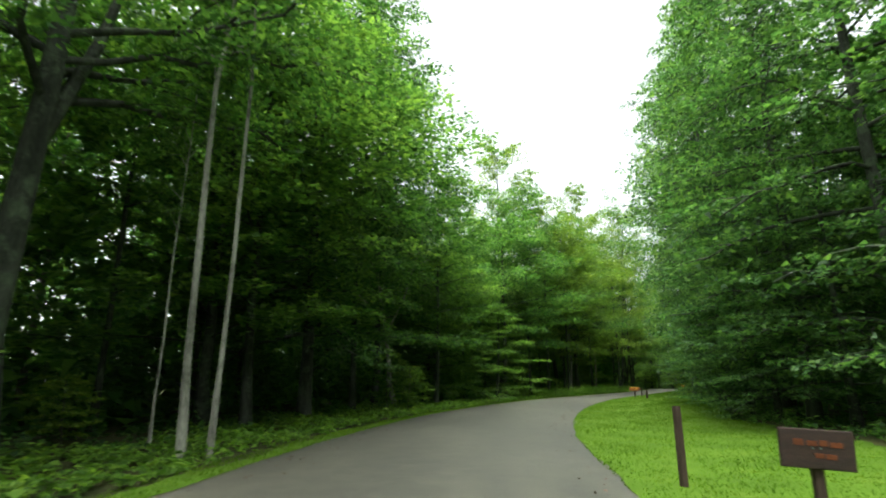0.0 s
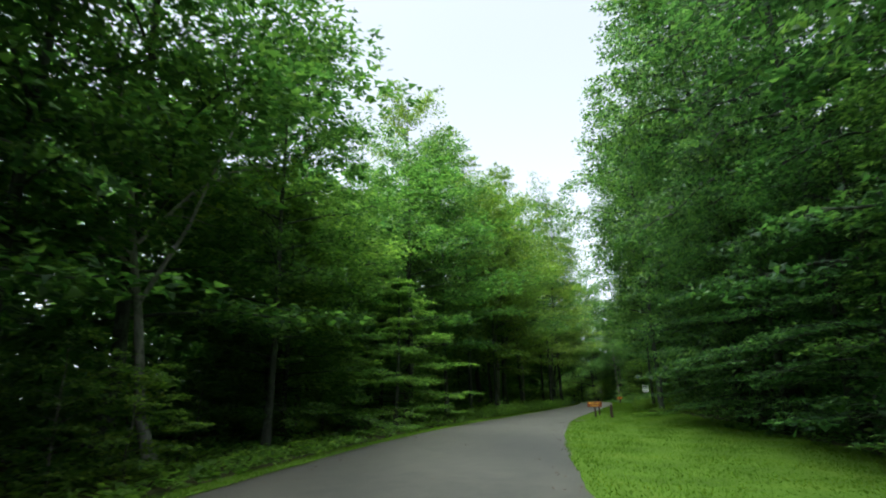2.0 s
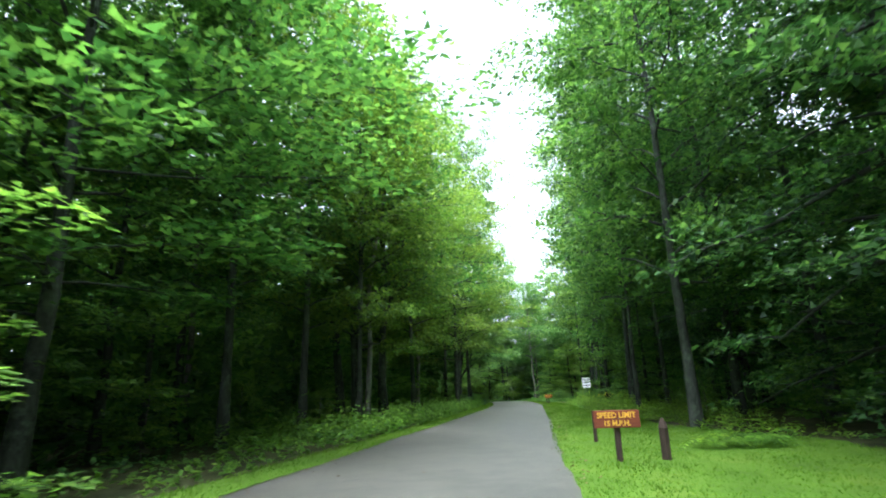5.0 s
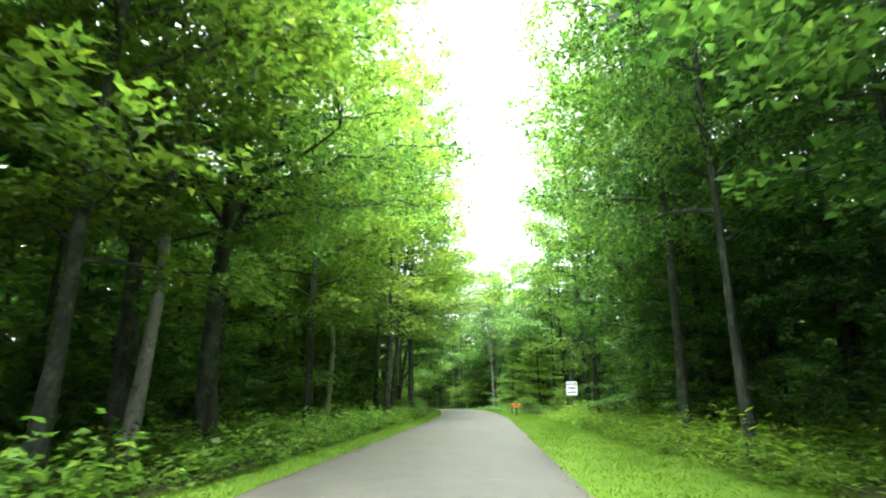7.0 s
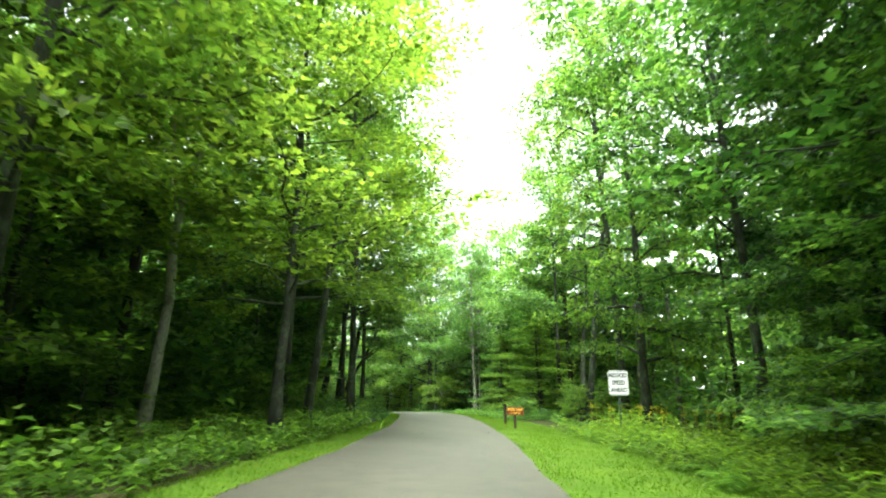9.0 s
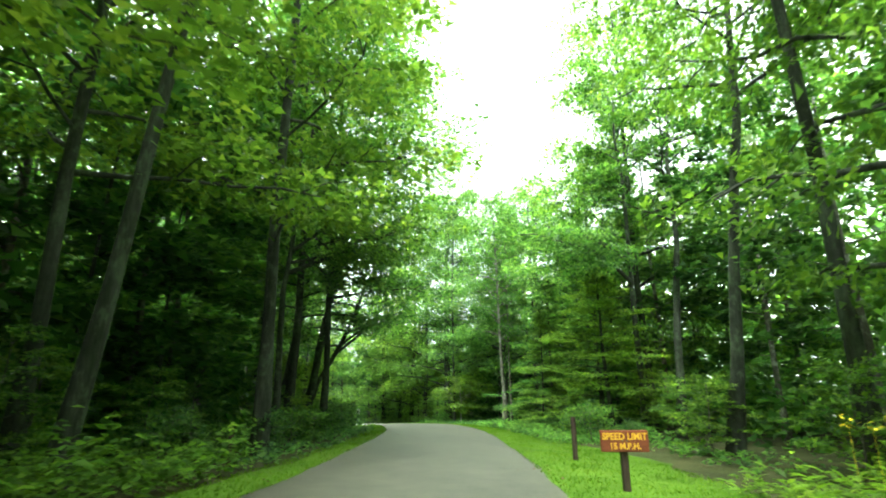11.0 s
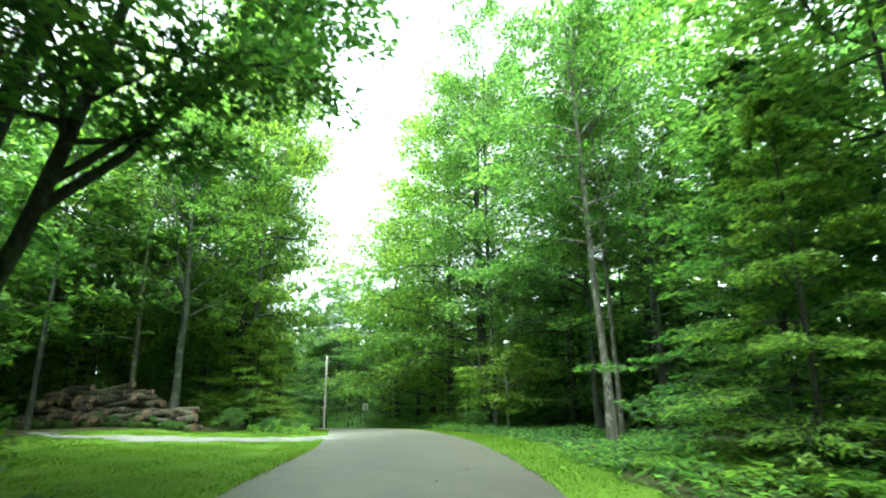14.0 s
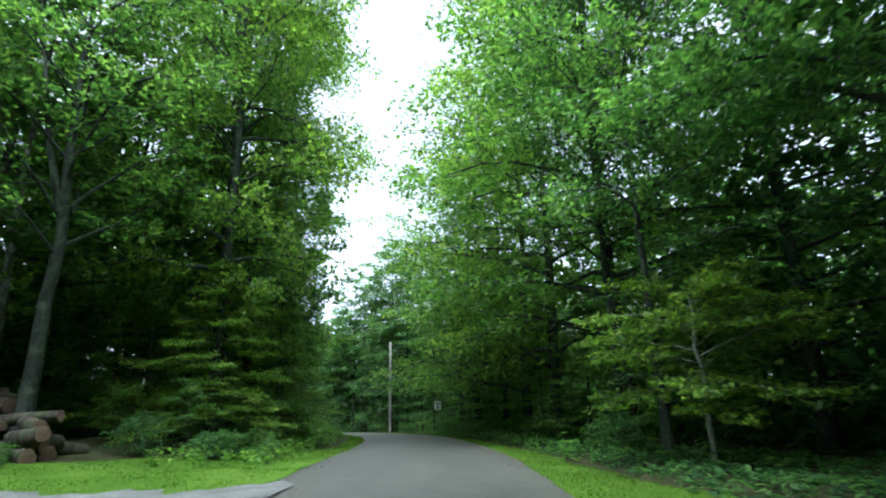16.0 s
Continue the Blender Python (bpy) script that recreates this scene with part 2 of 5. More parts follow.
def quads_mesh(name, V, mat, parent=None):
    """A mesh of loose quads from an array (n, 4, 3)."""
    n = len(V)
    me = bpy.data.meshes.new(name)
    me.vertices.add(n * 4)
    me.vertices.foreach_set("co", V.reshape(-1).astype(np.float32))
    me.loops.add(n * 4)
    me.loops.foreach_set("vertex_index", np.arange(n * 4, dtype=np.int32))
    me.polygons.add(n)
    me.polygons.foreach_set("loop_start", np.arange(0, n * 4, 4, dtype=np.int32))
    me.materials.append(mat)
    me.update(calc_edges=True)
    ob = new(name, me)
    ob.parent = parent
    return ob


def tris_mesh(name, V, mat, parent=None):
    """A mesh of loose triangles from an array (n, 3, 3)."""
    n = len(V)
    me = bpy.data.meshes.new(name)
    me.vertices.add(n * 3)
    me.vertices.foreach_set("co", V.reshape(-1).astype(np.float32))
    me.loops.add(n * 3)
    me.loops.foreach_set("vertex_index", np.arange(n * 3, dtype=np.int32))
    me.polygons.add(n)
    me.polygons.foreach_set("loop_start", np.arange(0, n * 3, 3, dtype=np.int32))
    me.materials.append(mat)
    me.update(calc_edges=True)
    ob = new(name, me)
    ob.parent = parent
    return ob


def unit(a):
    return a / np.maximum(np.linalg.norm(a, axis=-1, keepdims=True), 1e-9)


def leaf_quads(rng, C, D, N, length, width, fold=0.25):
    """Leaf blades: centre, long way, normal; each a folded rhombus, widest past the stalk."""
    n = len(C)
    D = unit(D)
    S = unit(np.cross(D, N))
    N = unit(np.cross(S, D))
    L = (length * rng.uniform(0.65, 1.25, n))[:, None]
    W = (width * rng.uniform(0.65, 1.25, n))[:, None]
    up = N * W * fold * rng.uniform(0.2, 1.0, (n, 1))
    return np.stack([C - D * L * 0.5, C + S * W * 0.5 + up - D * L * 0.06, C + D * L * 0.5 - N * L * 0.12, C - S * W * 0.5 + up - D * L * 0.06], 1)


def leaf_tris(rng, C, D, N, length, width):
    """Leaves of the farther foliage: one pointed blade each."""
    n = len(C)
    D = unit(D)
    S = unit(np.cross(D, N))
    L = (length * rng.uniform(0.65, 1.3, n))[:, None]
    W = (width * rng.uniform(0.65, 1.3, n))[:, None]
    k = rng.uniform(-0.2, 0.2, (n, 1))
    return np.stack([C + D * L * 0.55, C - D * L * (0.4 + k) + S * W * 0.55, C - D * L * (0.4 - k) - S * W * 0.55], 1)


def tube(V, Fc, pts, radii, sides):
    """Adds a tapered tube along pts to the lists V and Fc."""
    pts = np.asarray(pts, float)
    n, o = len(pts), len(V)
    T = unit(np.gradient(pts, axis=0))
    ref = np.array([1.0, 0, 0]) if abs(T[0][2]) > 0.7 else np.array([0, 0, 1.0])
    A = unit(np.cross(T, ref))
    B = np.cross(T, A)
    ang = np.arange(sides) * 2 * math.pi / sides
    for i in range(n):
        ring = pts[i] + radii[i] * (np.cos(ang)[:, None] * A[i] + np.sin(ang)[:, None] * B[i])
        V.extend(ring.tolist())
    for i in range(n - 1):
        for k in range(sides):
            a, b = o + i * sides + k, o + i * sides + (k + 1) % sides
            Fc.append((a, b, b + sides, a + sides))
    Fc.append(tuple(o + (n - 1) * sides + k for k in range(sides)))


SHAPES = {
    "round": lambda f: 0.62 + 0.38 * f / 0.4 if f < 0.4 else max(0.3, 1 - ((f - 0.4) / 0.68) ** 2) ** 0.6,
    "column": lambda f: 0.85 + 0.15 * math.sin(math.pi * f * 1.4) if f < 0.65 else max(0.28, 1 - ((f - 0.65) / 0.42) ** 2) ** 0.6,
    "cone": lambda f: max(0.14, (1 - f) ** 0.7) * (0.88 + 0.12 * math.sin(f * 40)),
    "vase": lambda f: 0.7 + 0.3 * math.sin(math.pi * min(1, 0.1 + 0.75 * f)),
}


def build_tree(name, seed, H, r, base, R, shape, limbs, leaves, leaf, bark, foliage, rise=25, droop=0.5, lean=(0, 0), wander=0.25, sub=5, flat=0.16, spread=0.75, bend=None, fork=None, simple=False, inner=0.34, boughs=()):
    """A tapered trunk with limbs and twigs as one part, and a crown of single leaves in flat sprays as another."""
    rng = np.random.default_rng(seed)
    root = new(name)
    V, Fc = [], []
    steps = 10
    t = np.linspace(0, 1, steps)
    wx = np.cumsum(rng.normal(0, wander / steps**0.5, steps)) * 0.6
    wy = np.cumsum(rng.normal(0, wander / steps**0.5, steps)) * 0.6
    P = np.stack([lean[0] * t * H + (wx - wx[0]), lean[1] * t * H + (wy - wy[0]), t * H], 1)
    if bend:
        P[:, 0] += bend[0] * np.sin(np.clip(t * 1.35, 0, 1) * math.pi / 2) ** 2
        P[:, 1] += bend[1] * np.sin(np.clip(t * 1.35, 0, 1) * math.pi / 2) ** 2
    P[0, 2] = -0.25
    rad = r * (1 - 0.88 * t) + 0.012
    rad[0] *= 1.45
    tube(V, Fc, P, rad, 8)
    at = lambda h: np.array([np.interp(h, P[:, 2], P[:, k]) for k in range(3)])
    if not simple:
        leaves, leaf, inner = int(leaves * 1.75), (leaf[0] * 0.77, leaf[1] * 0.80), inner * 0.55
    anchors, ways, reach = [], [], []
    az = rng.uniform(0, 6.28)
    for i in range(limbs):
        f = (i + rng.uniform(0, 0.8)) / limbs
        h = base + (H * 0.97 - base) * f
        az += 2.4 + rng.uniform(-0.5, 0.5)
        L = R * SHAPES[shape](f) * rng.uniform(0.78, 1.15)
        el = radians(rise + rng.uniform(-12, 14) + 38 * f**2)
        p0 = at(h)
        way = np.array([math.cos(az), math.sin(az), 0])
        k = np.linspace(0, 1, 6)[:, None]
        bow = rng.uniform(-0.15, 0.15) * L
        side = np.array([-way[1], way[0], 0])
        pts = p0 + way * k * L * math.cos(el) + np.array([0, 0, 1]) * (k * L * math.sin(el) - droop * 0.35 * L * k**2.2) + side * bow * np.sin(k * math.pi) + rng.normal(0, 0.03 * L, (6, 3)) * k
        rl = max(0.012, r * 0.42 * (1 - 0.75 * f) * (L / R) ** 0.5)
        tube(V, Fc, pts, np.linspace(rl, rl * 0.2 + 0.004, 6), 3 if simple else 4)
        m = max(2, int(round(sub * (0.5 + 0.6 * L / R))))
        for j in range(m + 1):
            u = 0.30 + 0.70 * (j + rng.uniform(0, 0.7)) / (m + 0.5)
            u = min(u, 0.99)
            q0 = np.array([np.interp(u, k[:, 0], pts[:, c]) for c in range(3)])
            turn = (1 if j % 2 else -1) * radians(rng.uniform(30, 70)) * (1 if j < m else 0.1)
            w2 = np.array([way[0] * math.cos(turn) - way[1] * math.sin(turn), way[0] * math.sin(turn) + way[1] * math.cos(turn), rng.uniform(-0.12, 0.18)])
            l2 = L * rng.uniform(0.22, 0.42) * (1.25 - 0.5 * u) + 0.25
            q1 = q0 + w2 * l2 - np.array([0, 0, droop * 0.18 * l2])
            if j % 2 == 0:
                tube(V, Fc, [q0, (q0 + q1) / 2 + np.array([0, 0, 0.05 * l2]), q1], [rl * 0.35 + 0.004, rl * 0.22 + 0.003, 0.003], 3)
            for s in (0.45, 0.95):
                anchors.append(q0 + (q1 - q0) * s)
                ways.append(unit(w2))
                reach.append(max(0.45, 0.55 * l2) * spread)
    for h0, turn, L, up, thick in boughs:
        way, side = np.array([math.cos(radians(turn)), math.sin(radians(turn)), 0]), np.array([-math.sin(radians(turn)), math.cos(radians(turn)), 0])
        k = np.linspace(0, 1, 9)[:, None]
        pts = at(h0) + way * k * L + np.array([0, 0, 1]) * (up * np.sin(k * 1.5) - 0.05 * L * k**3) + side * 0.06 * L * np.sin(k * 5) + rng.normal(0, 0.02 * L, (9, 3)) * k
        tube(V, Fc, pts, np.linspace(thick, 0.012, 9), 6)
        for j in range(16):
            u = 0.22 + 0.77 * j / 15
            q0 = np.array([np.interp(u, k[:, 0], pts[:, c]) for c in range(3)])
            w2 = unit(way * rng.uniform(0.5, 0.9) + side * (1 if j % 2 else -1) * rng.uniform(0.5, 1.0) + np.array([0, 0, rng.uniform(-0.35, 0.25)]))
            l2 = L * 0.2 * rng.uniform(0.7, 1.3) * (1.2 - 0.5 * u) + 0.3
            q1 = q0 + w2 * l2
            tube(V, Fc, [q0, (q0 + q1) / 2 + np.array([0, 0, 0.06 * l2]), q1], [thick * 0.28 * (1.1 - u) + 0.006, 0.010, 0.004], 3)
            for s in (0.5, 1.0):
                anchors.append(q0 + (q1 - q0) * s)
                ways.append(w2)
                reach.append(max(0.45, 0.5 * l2) * spread)
    if fork:
        h0, dx, dy, h1 = fork
        a = at(h0)
        tube(V, Fc, [a, a + np.array([dx * 0.45, dy * 0.45, (h1 - h0) * 0.35]), a + np.array([dx, dy, h1 - h0])], [r * 0.6, r * 0.45, r * 0.12], 7)
    mesh_object("trunk", V, Fc, bark, root, True)
    A, Wd, Rc = np.array(anchors), np.array(ways), np.array(reach)
    Wd[:, 2] *= 0.4
    wgt = Rc**1.5
    idx = rng.choice(len(A), leaves, p=wgt / wgt.sum())
    u = rng.uniform(-0.45, 1.0, leaves)
    sd = np.stack([-Wd[idx, 1], Wd[idx, 0], np.zeros(leaves)], 1)
    lat = np.clip(rng.normal(0, 0.55, leaves), -1.15, 1.15) * (1.0 - 0.45 * np.abs(u))
    C = A[idx] + Wd[idx] * (u * Rc[idx])[:, None] + sd * (lat * Rc[idx])[:, None]
    C[:, 2] += rng.normal(0, flat, leaves) * Rc[idx] - droop * 0.28 * Rc[idx] * (np.maximum(u, 0) ** 2 + 0.6 * lat**2)
    D = Wd[idx] + sd * (lat * 1.2)[:, None] + rng.normal(0, 0.35, (leaves, 3))
    D[:, 2] -= 0.25 * droop
    N = np.array([0, 0, 1.0]) + Wd[idx] * 0.25 + rng.normal(0, 0.42, (leaves, 3))
    tris_mesh("crown", leaf_tris(rng, C, D, N, leaf[0], leaf[1]), foliage, root)
    if simple:
        return root
    m = int(leaves * inner * 1.6)
    near = 1 / (0.3 + np.linalg.norm(A[:, :2] - np.stack([np.interp(A[:, 2], P[:, 2], P[:, 0]), np.interp(A[:, 2], P[:, 2], P[:, 1])], 1), axis=1))
    i2 = rng.choice(len(A), m, p=near / near.sum())
    C2 = A[i2] - Wd[i2] * (rng.uniform(0.0, 1.2, m) * Rc[i2])[:, None] + rng.normal(0, 0.3, (m, 3)) * Rc[i2][:, None]
    tris_mesh("inner_crown", leaf_tris(rng, C2, rng.normal(0, 1, (m, 3)) * np.array([1, 1, 0.5]), np.array([0, 0, 1.0]) + rng.normal(0, 0.5, (m, 3)), leaf[0] * 1.1, leaf[1] * 1.2), foliage, root)
    return root


LIBRARY, USED = {}, set()


def plant(kind, x, y, turn=0.0, scale=1.0, tall=None, label="", group="", sink=0.05):
    """Stands a tree or bush of that kind on the ground."""
    ob = LIBRARY[kind]
    m = Matrix.Translation((x, y, lie1(x, y) - sink)) @ Matrix.Rotation(radians(turn), 4, "Z") @ Matrix.Diagonal((scale, scale, tall or scale, 1))
    if kind in USED:
        ob = copy_thing(ob, m)
    else:
        USED.add(kind)
        ob.matrix_basis = m
    return tagged(ob, label, "", group)


def kind(name, label, category, ob):
    LIBRARY[name] = tagged(ob, label, category)


# the kinds of tree along the road
for i in range(3):
    kind(f"maple{i}", "tall broadleaf tree with full mid-green crown", "tree",
         build_tree("maple_tree", 11 + i, (18, 20, 16.5)[i], 0.135, (3.4, 4.2, 3.0)[i], 4.6, ("round", "column", "round")[i], 36, 9000, (0.225, 0.15), BARK_DARK, LEAF_MID, 22, 0.55, flat=0.26, spread=0.9))
# same maples again, with canopy light painted into a yellower leaf colour
for i in range(3):
    kind(f"golden{i}", "tall broadleaf tree with crown coloured yellow-green as if lit", "tree",
         build_tree("maple_tree", 11 + i, (18, 20, 16.5)[i], 0.135, (3.4, 4.2, 3.0)[i], 4.6, ("round", "column", "round")[i], 36, 9000, (0.225, 0.15), BARK_DARK, LEAF_MID_LIT, 22, 0.55, flat=0.18, spread=0.9))
for i in range(3):
    kind(f"beech{i}", "layered light-green broadleaf tree with low sprays", "tree",
         build_tree("beech_tree", 31 + i, (12.5, 14, 10)[i], 0.13, (0.9, 1.3, 0.8)[i], 4.1, "cone", 42, 9000, (0.205, 0.125), BARK_DARK, (LEAF_MID, LEAF_MID, LEAF_LIGHT)[i], 6, 0.6, flat=0.10, spread=0.9))
for i in range(3):
    kind(f"dense{i}", "tall dense dark-green tree leafy to the ground", "tree",
         build_tree("linden_tree", 51 + i, (20, 18, 21)[i], 0.22, (1.7, 1.9, 1.6)[i], 4.6, ("column", "round", "column")[i], 50, 10500, (0.225, 0.145), BARK_DARK, LEAF_DARK, 4, 0.75, flat=0.10, spread=0.9))
for i in range(3):
    kind(f"wood{i}", "slender forest tree with high leafy crown", "tree",
         build_tree("forest_tree", 71 + i, (18, 20, 16)[i], (0.12, 0.15, 0.09)[i], (3.8, 4.8, 3.2)[i], 4.0, "round", 18, 3600, (0.44, 0.32), (BARK_DARK, BARK_GREY, BARK_DARK)[i], (LEAF_MID, LEAF_DARK, LEAF_MID)[i], 20, 0.5, sub=3, flat=0.3, spread=1.05, simple=True))
for i in range(2):
    kind(f"under{i}", "small understory tree with flat leafy sprays", "tree",
         build_tree("understory_tree", 91 + i, (5.2, 4.0)[i], 0.045, (0.7, 0.5)[i], (2.1, 1.8)[i], "round", 18, 1700, (0.22, 0.14), BARK_GREY, (LEAF_MID, LEAF_LIGHT)[i], 14, 0.5, flat=0.09, sub=3, spread=0.95))
# bush0's darker leaves have the woodland shade put into their colour
for i in range(2):
    kind(f"bush{i}", "low leafy woodland bush", "bush",
         build_tree("bush", 101 + i, (1.6, 1.2)[i], 0.025, 0.12, (1.0, 0.9)[i], "round", 12, 700, (0.17, 0.11), BARK_GREY, (LEAF_DARK, LEAF_MID)[i], 25, 0.5, sub=3, spread=0.9, flat=0.2))
for i in range(2):
    kind(f"maple_light{i}", "tall light-green broadleaf tree with billowing crown", "tree",
         build_tree("maple_tree", 21 + i, (17, 15)[i], 0.18, (1.8, 1.4)[i], 4.6, ("round", "column")[i], 40, 9500, (0.22, 0.145), BARK_DARK, LEAF_LIGHT, 16, 0.6, flat=0.2, spread=0.9))
kind("birch", "slender pale-barked birch with thin high crown", "tree",
     build_tree("birch_tree", 111, 17, 0.10, 7.5, 2.6, "round", 22, 2600, (0.24, 0.16), BARK_PALE, LEAF_MID, 30, 0.4, wander=0.5, sub=4, flat=0.25))
kind("birch_forked", "pale grey-barked tree forking high over the road verge", "tree",
     build_tree("birch_tree", 113, 17, 0.15, 6.0, 3.8, "round", 26, 5200, (0.23, 0.15), BARK_PALE, LEAF_LIGHT, 22, 0.5, lean=(0.05, 0.0), wander=0.5, sub=4, flat=0.2, fork=(6.2, -0.9, 0.3, 12)))
kind("forked", "big dark-barked tree forking into heavy limbs", "tree",
     build_tree("forked_tree", 115, 19, 0.27, 6.0, 5.4, "vase", 30, 7500, (0.23, 0.155), BARK_DARK, LEAF_MID, 26, 0.4, wander=0.5, flat=0.24, spread=0.9, fork=(5.2, 2.2, 0.6, 13), boughs=((6.2, 5, 8.0, 2.6, 0.11), (7.0, -35, 6.5, 2.0, 0.08))))
kind("bent", "dark bent tree leaning out with forked trunk", "tree",
     build_tree("bent_tree", 117, 11.5, 0.17, 4.6, 3.9, "vase", 24, 5200, (0.225, 0.15), BARK_DARK, LEAF_MID, 18, 0.5, bend=(2.4, -2.6), wander=0.4, flat=0.2, spread=0.95, fork=(4.2, 2.6, -0.6, 7.0), boughs=((4.6, -20, 3.8, 2.2, 0.085),)))
kind("leaning", "tall grey-trunked tree leaning over the road", "tree",
     build_tree("leaning_tree", 119, 18, 0.23, 6.5, 5.0, "round", 32, 8000, (0.23, 0.155), BARK_GREY, LEAF_MID, 20, 0.6, lean=(-0.07, 0.0), wander=0.4, flat=0.24, spread=0.9))
kind("airy", "open-crowned leaning tree with long bare-looking limbs", "tree",
     build_tree("leaning_tree", 127, 15, 0.17, 7.0, 5.2, "vase", 20, 4200, (0.23, 0.15), BARK_DARK, LEAF_MID, 18, 0.4, lean=(-0.17, -0.04), wander=0.4, flat=0.16, spread=0.8, inner=0.25))
kind("oak", "spreading open-crowned oak behind the log pile", "tree",
     build_tree("oak_tree", 121, 17, 0.21, 5.0, 5.8, "round", 34, 6800, (0.21, 0.14), BARK_DARK, LEAF_MID, 36, 0.3, wander=0.5, flat=0.22, spread=0.85, inner=0.3, fork=(6.0, 1.6, 0, 13)))
kind("reaching", "dark tree stretching long boughs over the road", "tree",
     build_tree("leaning_tree", 131, 15, 0.16, 8.6, 2.6, "vase", 9, 4600, (0.225, 0.15), BARK_DARK, LEAF_MID, 30, 0.4, wander=0.4, flat=0.16, spread=0.9, inner=0.25,
                boughs=((5.6, 0, 6.6, 1.6, 0.10), (6.4, -24, 5.4, 1.7, 0.08), (6.0, 22, 5.0, 0.9, 0.07))))
# the bright herb colour stands in for open-sky light on the sapling's crown
kind("sapling", "small sapling with pale stem and flat crown coloured bright as if lit", "tree",
     build_tree("sapling", 123, 3.3, 0.055, 1.15, 2.1, "round", 20, 2600, (0.19, 0.12), BARK_PALE, LEAF_HERB, 10, 0.5, flat=0.08, sub=3, spread=0.95))
kind("snag", "pale leaning stems of a half-dead tree with sparse leaves", "tree",
     build_tree("snag", 125, 7.4, 0.075, 3.4, 1.5, "vase", 9, 420, (0.2, 0.13), BARK_PALE, LEAF_LIGHT, 55, 0.0, lean=(-0.08, 0), wander=0.5, sub=3, fork=(2.6, 1.3, -0.3, 6.6), boughs=((3.2, 170, 2.2, 1.5, 0.035), (3.6, 20, 2.4, 2.4, 0.04))))
kind("beech_edge", "bright light-green layered tree with sprays reaching the road", "tree",
     build_tree("beech_tree", 34, 12.5, 0.13, 0.9, 4.4, "cone", 46, 9500, (0.20, 0.12), BARK_DARK, LEAF_LIGHT, 8, 0.6, flat=0.10, spread=0.9))

# ---------------- ground, road, verges ----------------
def sheet(name, xs, ys, fn, mat, lift=0.0, keep=None):
    """A grid over two lists of stations, at the height fn gives."""
    X, Y = np.meshgrid(xs, ys)
    Z = fn(X, Y) + lift
    V = np.stack([X, Y, Z], -1).reshape(-1, 3)
    w = len(xs)
    F = [(j * w + i, j * w + i + 1, (j + 1) * w + i + 1, (j + 1) * w + i) for j in range(len(ys) - 1) for i in range(w - 1)]
    return mesh_object(name, V, F, mat, None, True)


xs = np.concatenate([[-900, -400, -180, -90, -60], np.arange(-42, 95, 1.5), [110, 140, 230, 450, 900]])
ys = np.concatenate([[-900, -350, -120, -60], np.arange(-36, 215, 1.5), [235, 280, 380, 600, 1200]])
ground = tagged(sheet("ground", xs, ys, lambda x, y: lie(x, y) - 0.03, FOREST_FLOOR), "dark forest floor of leaf litter and moss", "ground", kind="structure")


def strip(name, y0, y1, left, right, mat, lift, step=0.5, cols=8, crown=0.0):
    """A ribbon along the road between two offsets, given as functions of the station."""
    st = np.arange(y0, y1 + step, step)
    V, F = [], []
    for y in st:
        a, b = left(y), right(y)
        for k in range(cols + 1):
            d = a + (b - a) * k / cols
            x, yy = beside(y, d)
            z = float(profile(yy)) if crown else lie1(x, yy)
            V.append((x, yy, z + lift + crown * (1 - (d / 2.6) ** 2)))
    w = cols + 1
    for j in range(len(st) - 1):
        for k in range(cols):
            F.append((j * w + k, j * w + k + 1, (j + 1) * w + k + 1, (j + 1) * w + k))
    return mesh_object(name, V, F, mat, None, True)


def ragged(y, seed, amount=0.10):
    return amount * (math.sin(y * 1.9 + seed) * 0.5 + math.sin(y * 4.7 + seed * 2.1) * 0.3 + math.sin(y * 0.63 + seed * 3.7) * 0.7)


def edge_right(y):
    """How far the asphalt reaches to the right of the centre line."""
    return float(np.interp(y, [0, 22, 30, 38, 45, 50, 58, 64, 72, 80, 100, 112, 122, 130, 140], [2.70, 2.70, 2.50, 2.38, 2.18, 2.02, 2.02, 2.10, 2.20, 2.30, 2.22, 2.35, 2.50, 2.62, 2.50]))


def edge_left(y):
    return float(np.interp(y, [0, 12, 18, 30, 36, 41, 48, 52, 58, 66, 76, 88, 96, 104, 112, 128, 140], [2.75, 2.82, 2.95, 3.08, 3.0, 2.72, 2.56, 2.66, 2.58, 2.43, 2.26, 2.28, 2.42, 2.46, 2.60, 2.68, 2.50]))


tagged(strip("road", -35, 200, lambda y: -edge_left(y) - 0.12 + ragged(y, 1), lambda y: edge_right(y) + 0.12 + ragged(y, 4), ASPHALT, 0.0, 0.4, 12, 0.035),
       "narrow worn grey asphalt park road", "road", kind="structure")


def lawn_right(y):
    return float(np.interp(y, [-30, 5, 18, 31, 42, 50, 57, 72, 86, 92, 100, 108, 113, 122, 128, 140, 230], [7.5, 8, 8.6, 9.0, 9.4, 8.0, 6.0, 5.8, 5.4, 5.2, 3.8, 3.8, 4.9, 4.7, 3.9, 3.4, 3.4]))


def lawn_left(y):
    return float(np.interp(y, [-30, 0, 8, 20, 34, 50, 60, 80, 95, 101, 105, 112, 120, 125, 131, 136, 230], [3.3, 3.3, 3.4, 3.5, 3.6, 3.5, 3.5, 3.4, 3.0, 3.2, 5.0, 12, 14, 13, 6, 3.4, 3.3]))


